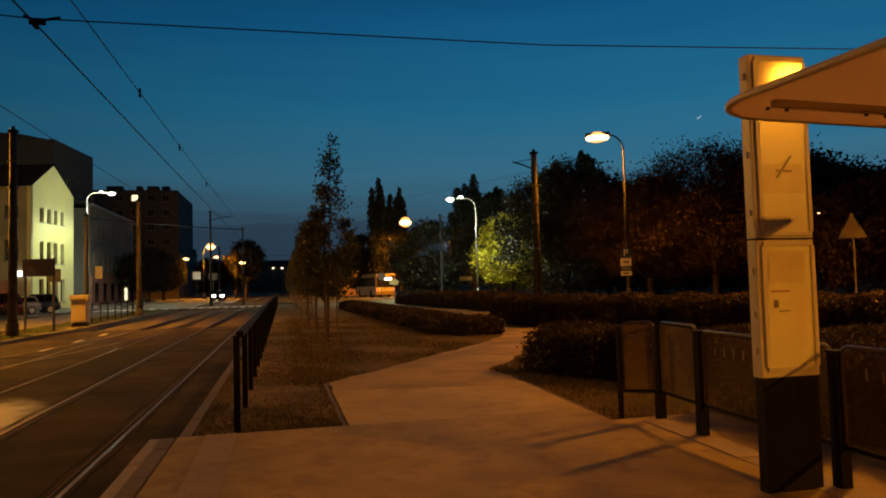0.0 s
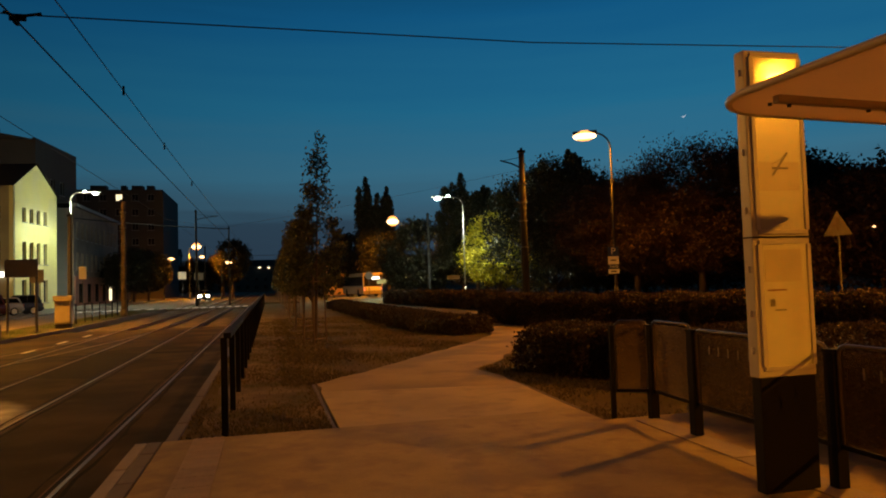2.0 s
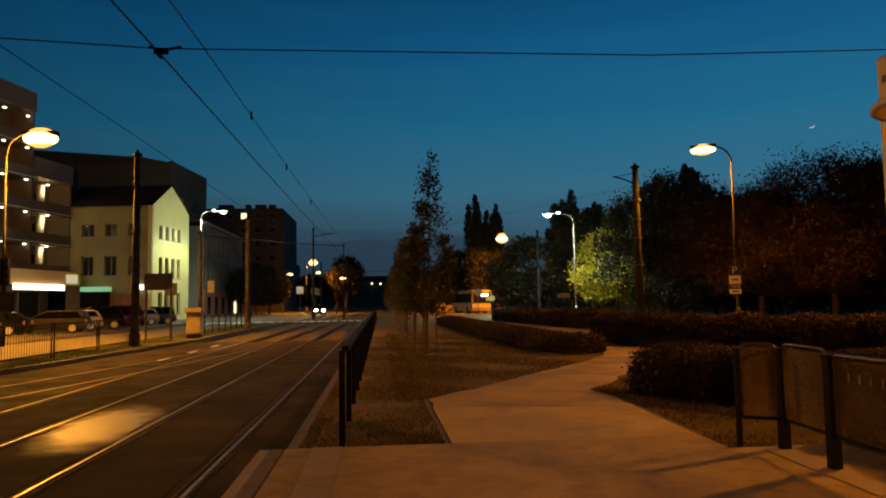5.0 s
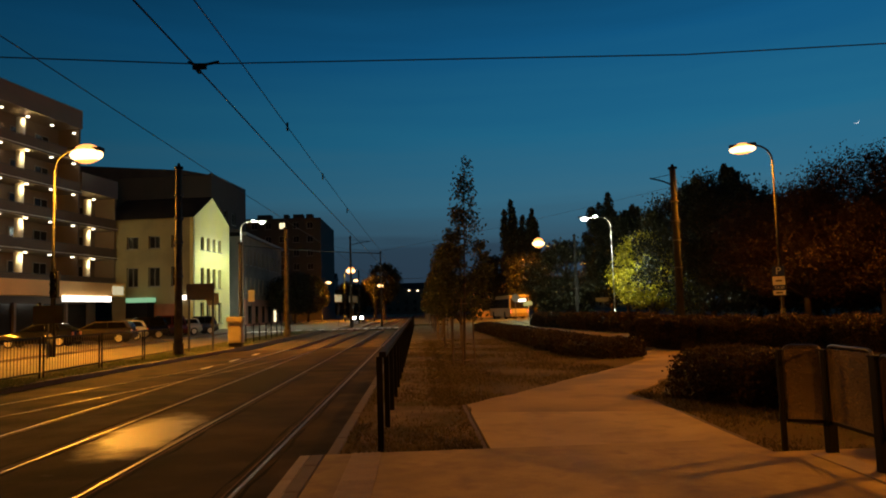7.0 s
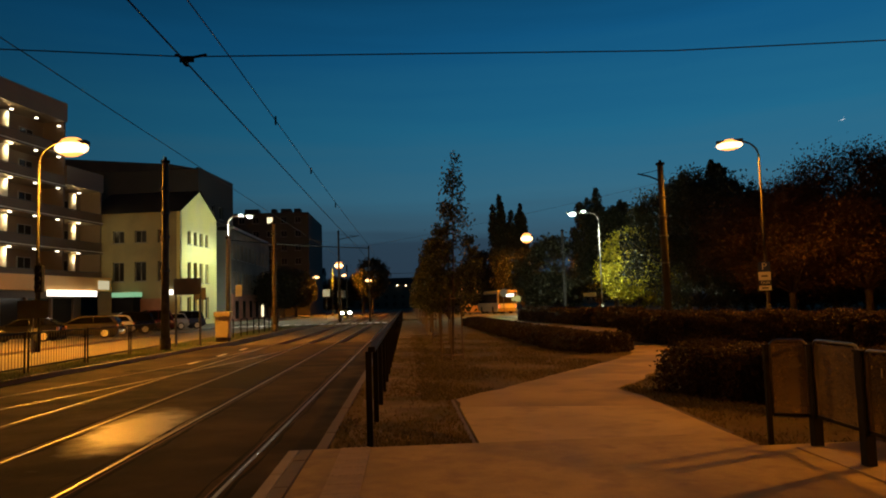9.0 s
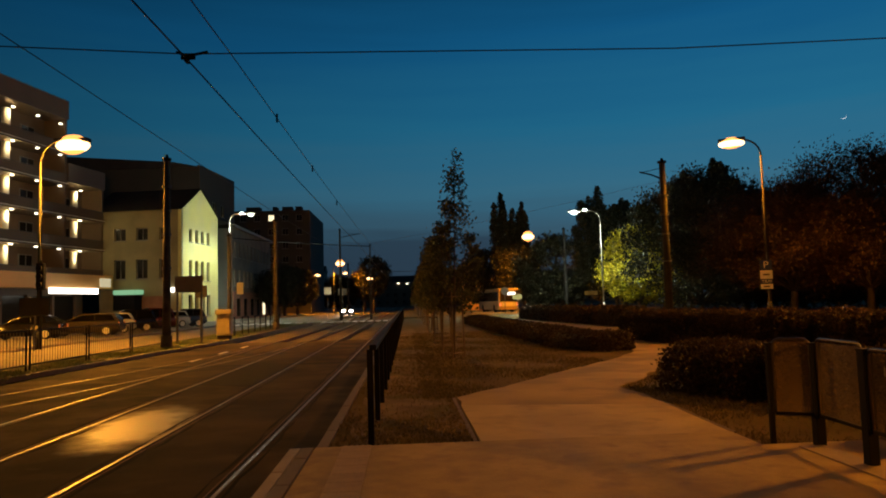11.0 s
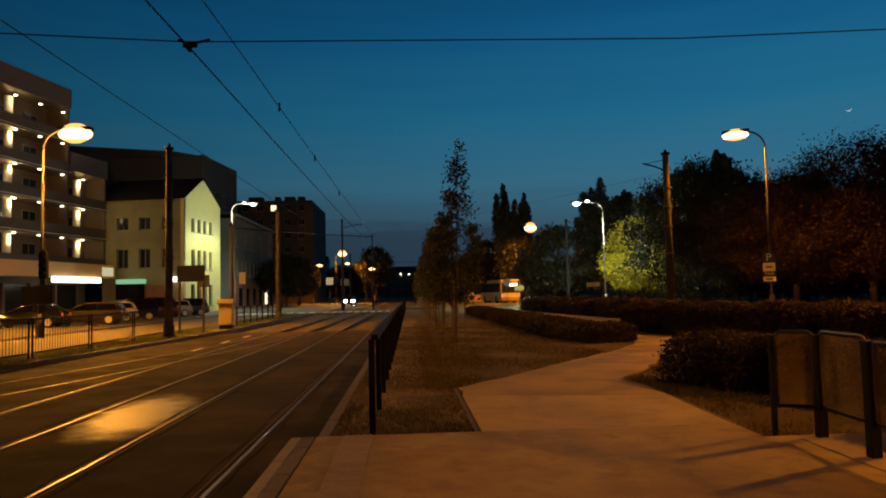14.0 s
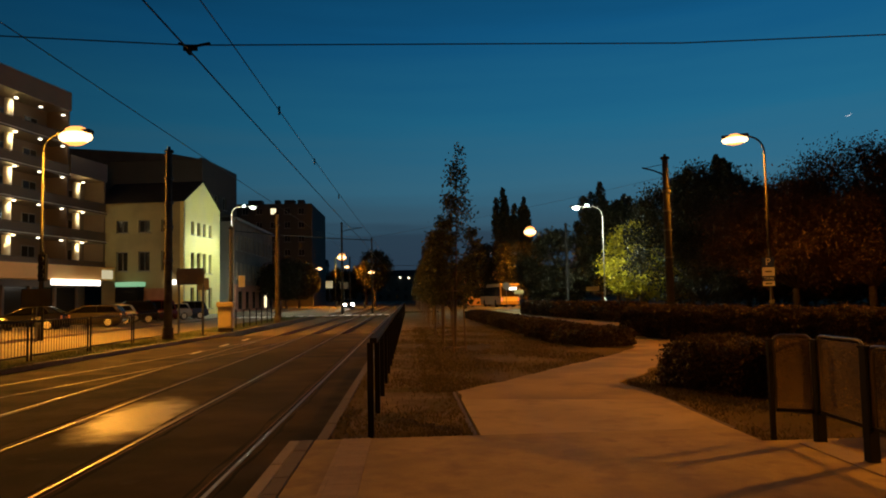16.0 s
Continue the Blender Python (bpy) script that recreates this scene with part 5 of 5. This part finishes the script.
        part("post", rod(B(), (0, yy, 0), (0, yy, 1.0), 0.035, 0.035, 8), M["black"], fp)
    part("top_rail", rod(B(), (0, -0.03, 1.0), (0, 1.63, 1.0), 0.03, 0.03, 8), M["black"], fp)

cab = thing("control_cabinet", Matrix.Translation((-9.02, 35.2, 0.11)), "beige street control cabinet with a wider lid", "cabinet")
part("plinth", box(B(), (0, 0, 0.1), (0.62, 0.42, 0.2), 0, 0.01), M["mast"], cab)
part("body", box(B(), (0, 0, 0.72), (0.68, 0.46, 1.05), 0, 0.015), M["beige"], cab)
part("lid", box(B(), (0, 0, 1.36), (0.80, 0.58, 0.24), 0, 0.03), M["beige"], cab, "wider beige lid")
part("door", box(B(), (0, -0.235, 0.72), (0.58, 0.012, 0.92)), M["beige"], cab)

hb = thing("notice_board", Matrix.Translation((-9.9, 32.2, 0.11)), "dark sign board seen from behind on a post", "sign board")
part("post", rod(B(), (0.62, 0, 0), (0.62, 0, 3.05), 0.05, 0.05, 10), M["grey"], hb)
part("post", rod(B(), (-0.45, 0, 0), (-0.45, 0, 3.05), 0.05, 0.05, 10), M["grey"], hb)
part("board", box(B(), (0.08, -0.08, 2.66), (1.24, 0.04, 0.74), 0, 0.01), M["sign_grey"], hb, "plain dark sign back")


def road_sign(x, y, z, label, plates, h, rz=0.0, name="road_sign"):
    """A post with plates: (shape, material, height of its middle, width, height)."""
    top = thing(name, Matrix.Translation((x, y, z)) @ Matrix.Rotation(rz, 4, "Z"), label, "road sign", "road signs")
    part("post", rod(B(), (0, 0.04, -0.3), (0, 0.04, h), 0.032, 0.032, 8), M["grey"], top)
    for sh_, mt, zc, w, hh in plates:
        bm = B()
        if sh_ == "rect":
            box(bm, (0, -0.01, zc), (w, 0.02, hh), 0, 0.006)
        elif sh_ == "disc":
            rod(bm, (0, -0.02, zc), (0, 0.0, zc), w / 2, w / 2, 24)
        else:
            f = [bm.verts.new(p) for p in ((-w / 2, -0.02, zc - hh / 2), (w / 2, -0.02, zc - hh / 2), (0, -0.02, zc + hh / 2))]
            bm.faces.new(f)
            bmesh.ops.solidify(bm, geom=bm.faces[:], thickness=0.02)
        part("plate", bm, M[mt], top)
    return top


tl = thing("traffic_light", Matrix.Translation((-16.85, 33.2, -0.01)), "dark traffic light box on a slim post", "traffic light")
part("post", rod(B(), (0, 0, 0), (0, 0, 4.1), 0.06, 0.05, 10), M["black"], tl)
part("housing", box(B(), (0.05, -0.12, 3.35), (0.34, 0.26, 1.25), 0, 0.04), M["black"], tl)
for zz in (2.97, 3.35, 3.73):
    part("visor", rod(B(), (0.05, -0.36, zz), (0.05, -0.25, zz), 0.13, 0.13, 14), M["black"], tl)
x, y = polar(-27.3, 36)
road_sign(x, y, 0.0, "dull sign plate seen from behind", [("rect", "mast", 1.95, 1.3, 0.8)], 2.4)


def letters(text, size, material, parent, m, label=""):
    cu = bpy.data.curves.new("letter", "FONT")
    cu.body, cu.size, cu.extrude, cu.align_x, cu.align_y = text, size, 0.004, "CENTER", "CENTER"
    tmp = bpy.data.objects.new("letter", cu)
    me = bpy.data.meshes.new_from_object(tmp)
    bpy.data.objects.remove(tmp)
    me.materials.clear()
    me.materials.append(material)
    ob = new("lettering", me)
    ob.parent = parent
    ob.matrix_basis = m
    return tagged(ob, label=label)


# parking signs on the lamp mast
ps = thing("parking_sign", Matrix.Translation((17.80, 33.72, PLAT - 0.22)) @ Matrix.Rotation(radians(-28), 4, "Z"), "blue and white parking plates on a lamp mast", "road sign")
part("post", rod(B(), (0.06, 0.16, -0.1), (0.06, 0.16, 3.7), 0.03, 0.03, 8), M["grey"], ps)
for zc, hh, mt in ((3.05, 0.48, "sign_blue"), (2.58, 0.42, "sign_white"), (2.24, 0.24, "sign_blue"), (1.99, 0.23, "sign_white")):
    pl = part("plate", box(B(), (0, 0, zc), (0.56, 0.03, hh), 0, 0.006), M[mt], ps)
    if zc > 3:
        letters("P", 0.50, M["sign_white"], pl, Matrix.Translation((0, -0.022, zc)) @ Matrix.Rotation(radians(90), 4, "X"), "white capital letter")
    elif zc == 2.24:
        letters("TAXI", 0.20, M["sign_white"], pl, Matrix.Translation((0, -0.022, zc)) @ Matrix.Rotation(radians(90), 4, "X"), "white capital letters")
    else:
        part("bar", box(B(), (0, -0.02, zc), (0.3, 0.008, 0.08)), M["print_dark"], pl)

tx, ty = polar(43.7, 30.0)
tsn = road_sign(tx, ty, 0.165, "triangular warning sign with a dark junction mark", [("tri", "sign_shaded", 3.25, 1.06, 0.93)], 3.7, radians(-66))
part("mark", box(B(), (0.02, -0.056, 3.2), (0.085, 0.01, 0.46), 0), M["print_dark"], tsn)
part("mark_arm", box(B(), (-0.09, -0.056, 3.17), (0.16, 0.01, 0.07), 0), M["print_dark"], tsn)
x, y = polar(14.9, 62)
road_sign(x, y, 0.165, "small yellow plate on a post", [("rect", "sign_yellow", 1.9, 1.1, 0.35)], 2.1, radians(-12))
x, y = polar(9.0, 74)
road_sign(x, y, 0.165, "small yellow plate on a post", [("rect", "sign_yellow", 1.8, 0.95, 0.5)], 2.4, radians(-8))
x, y = polar(8.0, 78)
road_sign(x, y, 0.165, "round sign seen from behind", [("disc", "sign_grey", 2.5, 0.85, 0)], 2.9, radians(-8))
x, y = polar(-13.2, 62)
road_sign(x, y, 0.09, "white plates on a post by the road", [("rect", "sign_white", 3.2, 0.55, 1.0)], 3.8)
x, y = polar(-6.4, 88)
road_sign(x, y, 0.0, "white plates on a post by the crossing", [("rect", "sign_white", 3.4, 0.9, 0.9)], 4.0)
x, y = polar(-5.2, 86)
road_sign(x, y, 0.0, "dull plates on a post by the crossing", [("rect", "sign_grey", 3.2, 1.0, 0.8)], 3.8)
x, y = polar(-16.1, 62)
road_sign(x, y, 0.09, "dull square plate on a post", [("rect", "sign_grey", 3.0, 1.0, 1.0)], 3.6)


# ---- vehicles ----
def car(x, y, deg, colour, label, L=4.4, Wd=1.75, H=1.45, estate=False, z=0.09, lights=False):
    """A parked car: lower body, cabin, glass, wheels, lamps. Local +y is its nose."""
    top = thing("parked_car" if not lights else "car", Matrix.Translation((x, y, z)) @ Matrix.Rotation(radians(deg), 4, "Z"), label, "car", "cars")
    a = L / 2
    low = [(-a, 0.35), (-a + 0.03, 0.72), (-a + 0.12, 0.92), (a - 1.35, 0.96), (a - 0.35, 0.80), (a - 0.05, 0.62), (a, 0.35), (a - 0.2, 0.22), (-a + 0.2, 0.22)]
    bm = profile(B(), low, -Wd / 2, Wd / 2)
    bmesh.ops.bevel(bm, geom=bm.edges[:], offset=0.06, segments=2, affect="EDGES")
    part("body", bm, colour, top, smooth=True)
    tail = -a + (0.12 if estate else 0.55)
    cab_ = [(-a + 0.06, 0.90), (tail + 0.22, H - 0.08), (tail + 0.6, H), (a - 2.25, H), (a - 1.25, 0.94)]
    bm = profile(B(), cab_, -Wd / 2 + 0.14, Wd / 2 - 0.14)
    bmesh.ops.bevel(bm, geom=bm.edges[:], offset=0.05, segments=2, affect="EDGES")
    part("cabin", bm, colour, top, smooth=True)
    part("sill", box(B(), (0, 0, 0.27), (Wd - 0.03, L - 1.0, 0.14), 0, 0.02), M["tyre"], top, "dark plastic sill")
    part("rear_bumper", box(B(), (0, -a + 0.02, 0.46), (Wd - 0.12, 0.14, 0.2), 0, 0.05), colour, top)
    part("front_bumper", box(B(), (0, a - 0.04, 0.42), (Wd - 0.14, 0.14, 0.2), 0, 0.05), colour, top)
    bm = B()
    bm.faces.new([bm.verts.new(p) for p in ((-Wd / 2 + 0.24, -a + 0.05, 1.0), (Wd / 2 - 0.24, -a + 0.05, 1.0), (Wd / 2 - 0.3, tail + 0.16, H - 0.12), (-Wd / 2 + 0.3, tail + 0.16, H - 0.12))])
    bmesh.ops.solidify(bm, geom=bm.faces[:], thickness=0.05)
    part("rear_window", bm, M["car_glass"], top)
    for s in (-1, 1):
        mid_ = (tail + a - 1.9) / 2 + 0.1
        for g in ([(tail + 0.16, 0.99), (tail + 0.40, H - 0.11), (mid_ - 0.03, H - 0.09), (mid_ - 0.03, 0.99)], [(mid_ + 0.03, 0.99), (mid_ + 0.03, H - 0.09), (a - 2.30, H - 0.09), (a - 1.48, 0.99)]):
            part("side_window", profile(B(), g, s * (Wd / 2 - 0.16), s * (Wd / 2 - 0.115)), M["car_glass"], top)
        part("door_seam", box(B(), (s * (Wd / 2 - 0.004), mid_, 0.62), (0.012, 0.02, 0.52)), M["tyre"], top)
        # lit headlights are drawn larger to take in their glare
        part("headlight", box(B(), (s * (Wd / 2 - 0.25), a - 0.12 + 0.04 * lights, 0.66), (0.32 + 0.2 * lights, 0.16, 0.13 + 0.2 * lights), 0, 0.03), M["headlight"] if lights else M["sign_white"], top)
        part("tail_light", box(B(), (s * (Wd / 2 - 0.16), -a + 0.03, 0.76), (0.2, 0.08, 0.22), 0, 0.02), M["print_red"], top)
        part("mirror", box(B(), (s * (Wd / 2 + 0.06), a - 1.5, 0.98), (0.16, 0.10, 0.11), 0, 0.03), colour, top)
        for yy_ in (-a + 0.78, a - 0.82):
            w = part("wheel", rod(B(), (s * (Wd / 2 - 0.20), yy_, 0.31), (s * (Wd / 2 + 0.01), yy_, 0.31), 0.31, 0.31, 20), M["tyre"], top, "dark tyre")
            part("rim", rod(B(), (s * (Wd / 2 - 0.02), yy_, 0.31), (s * (Wd / 2 + 0.022), yy_, 0.31), 0.225, 0.215, 16), M["alloy"], w, "alloy wheel rim")
    if lights:
        for s in (-1, 1):
            li = bpy.data.lights.new("headlight_beam", "SPOT")
            li.energy, li.color, li.spot_size, li.spot_blend, li.shadow_soft_size = 1300, (1.0, 0.95, 0.82), radians(50), 0.6, 0.08
            lo = new("headlight_beam", li)
            lo.parent = top
            lo.matrix_basis = Matrix.Translation((s * (Wd / 2 - 0.25), a + 0.05, 0.66)) @ Matrix.Rotation(radians(86), 4, "X")
    bm = B()
    ws = [bm.verts.new(p) for p in ((-Wd / 2 + 0.22, a - 1.30, 0.98), (Wd / 2 - 0.22, a - 1.30, 0.98), (Wd / 2 - 0.28, a - 2.18, H - 0.03), (-Wd / 2 + 0.28, a - 2.18, H - 0.03))]
    bm.faces.new(ws)
    bmesh.ops.solidify(bm, geom=bm.faces[:], thickness=-0.02)
    part("windscreen", bm, M["car_glass"], top)
    return top


dark, silver, white_, blue_, red_ = paint("black_car_paint", (0.008, 0.008, 0.009)), paint("silver_car_paint", (0.042, 0.035, 0.027)), paint("white_car_paint", (0.40, 0.38, 0.34)), paint("blue_car_paint", (0.04, 0.05, 0.08)), paint("dark_red_paint", (0.08, 0.02, 0.018))
car(-23.4, 44.3, 98, dark, "black saloon car parked before the shops", estate=False)
car(-21.2, 47.4, 98, silver, "silver estate car parked before the shops", estate=True, L=4.6)
car(-21.6, 51.4, 112, white_, "pale hatchback parked before the shops", estate=True, L=4.0)
car(-21.3, 54.0, 118, dark, "dark tall car parked before the shops", H=1.65, estate=True, L=4.5)
car(-21.3, 58.6, 130, red_, "dark tall car parked before the shops", H=1.75, estate=True, L=4.3)
car(-21.0, 62.0, 135, white_, "pale small car parked before the shops", L=3.9, estate=True)
car(-20.2, 64.0, 125, blue_, "dark blue hatchback parked by the yellow house", H=1.6, L=4.0, estate=True)
car(-33.0, 50.0, 95, dark, "black saloon car parked before the shops")
car(-9.9, 118, 180, dark, "oncoming car with glaring headlights", z=-0.01, lights=True)

# bus on the side road, seen from behind
bx, by = polar(8.3, 88)
bus = thing("city_bus", Matrix.Translation((bx, by, 0.171)) @ Matrix.Rotation(radians(7), 4, "Z"), "cream and orange city bus with a lit route panel", "bus")
bm = box(B(), (0, 5.6, 1.62), (2.5, 11.2, 2.7), 0, 0.12)
part("body", bm, M["bus_cream"], bus, "cream bus body")
part("rear_window", box(B(), (0, -0.012, 1.95), (2.2, 0.03, 1.25), 0, 0.01), M["window"], bus)
part("route_panel", box(B(), (0.35, -0.035, 2.30), (1.0, 0.03, 0.34), 0, 0.01), M["shop_sign"], bus, "white lit route panel")
for s in (-1, 1):
    part("tail_light", box(B(), (s * 1.08, -0.02, 0.95), (0.16, 0.04, 0.4), 0, 0.01), M["tail"], bus)
    part("side_windows", box(B(), (s * 1.255, 5.6, 1.95), (0.02, 10.4, 1.15)), M["window"], bus)
    for yy_ in (2.6, 8.9):
        part("wheel", rod(B(), (s * 0.95, yy_, 0.48), (s * 1.26, yy_, 0.48), 0.48, 0.48, 18), M["tyre"], bus)
part("advert", box(B(), (0.0, -0.015, 0.98), (1.8, 0.02, 0.5)), M["print_grey"], bus, "faded printed rear panel")

# the thin moon, far off
mb = B()
arc = [(math.cos(radians(a)), math.sin(radians(a))) for a in range(200, 341, 14)]
outer = [mb.verts.new((x * 15, 0, z * 15)) for x, z in arc]
inner = [mb.verts.new((x * 14.2, 0, z * 15 + 3.6 * (1 - abs(x)) ** 0.9)) for x, z in arc]
for i in range(len(arc) - 1):
    mb.faces.new((outer[i], outer[i + 1], inner[i + 1], inner[i]))
bmesh.ops.solidify(mb, geom=mb.faces[:], thickness=0.3)
moon = part("moon", mb, M["moon"])
D = 2600
moon.matrix_basis = Matrix.Translation((D * math.sin(radians(33.5)) , D * math.cos(radians(33.5)), D * math.tan(radians(12.35)) )) @ Matrix.Rotation(radians(-33.5), 4, "Z") @ Matrix.Rotation(radians(-20), 4, "Y") @ Matrix.Scale(0.66, 4)
tagged(moon, "thin bright crescent moon low in the sky", "moon")

# ---- laid stones, last ----
run_of("platform_edge", (-1.185, -20), (-1.185, 7.40), 1.0, (0.11, 0.40), PLAT + 0.002, M["edge"], "pale stones of the platform edge")
run_of("verge_kerb", KERB_A, KERB_B, 1.0, (0.15, 0.42), 0.125, M["kerb"], "worn kerb stones across the tracks")
run_of("verge_kerb_far", (-8.62, 34.8), (-8.62, 64), 1.0, (0.15, 0.42), 0.125, M["kerb"], "worn kerb stones across the tracks")
run_of("road_kerb", (-11.475, 0), (-11.475, 64), 2.0, (0.15, 0.42), 0.125, M["kerb"], "worn kerb stones along the road")
run_of("pavement_kerb", (-17.475, 0), (-17.475, 160), 2.0, (0.15, 0.42), 0.10, M["kerb"], "worn kerb stones along the road")
run_of("park_kerb", (-0.92, 7.42), (-0.92, 66), 1.0, (0.12, 0.45), PLAT - 0.010, M["darkslab"], "low kerb stones between track and railing")
run_of("path_edging", (0.69, 7.42), (0.68, 10.9), 0.6, (0.05, 0.2), PLAT - 0.012, M["darkslab"], "thin edging stones of the path")
run_of("path_edging_right", (3.47, 7.42), (3.54, 9.6), 0.6, (0.05, 0.2), PLAT - 0.008, M["darkslab"], "thin edging stones of the path")
run_of("fence_footing", (3.80, 6.55), (3.60, 0.0), 0.85, (0.26, 0.2), PLAT + 0.008, M["edge"], "pale footing slabs under the glazed fence")
run_of("dark_strip", (-1.06, -20), (-1.06, 7.40), 0.5, (0.13, 0.4), PLAT + 0.003, M["darkslab"], "dark slabs behind the platform edge")
tact = thing("tactile_strip", Matrix(), "ribbed yellowish tactile tiles along the platform", "", "", "structure")
tb = B()
box(tb, (0, 0, -0.02), (0.30, 0.296, 0.05), 0, 0.004)
for k in range(5):
    box(tb, (-0.12 + 0.06 * k, 0, 0.0065), (0.024, 0.29, 0.006))
t0 = part("tile", tb, M["tactile"], tact)
t0.matrix_basis = Matrix.Translation((-0.55, 7.24, PLAT + 0.002))
for k in range(1, 60):
    again("tile", t0, tact, Matrix.Translation((-0.55, 7.24 - 0.30 * k, PLAT + 0.002)))
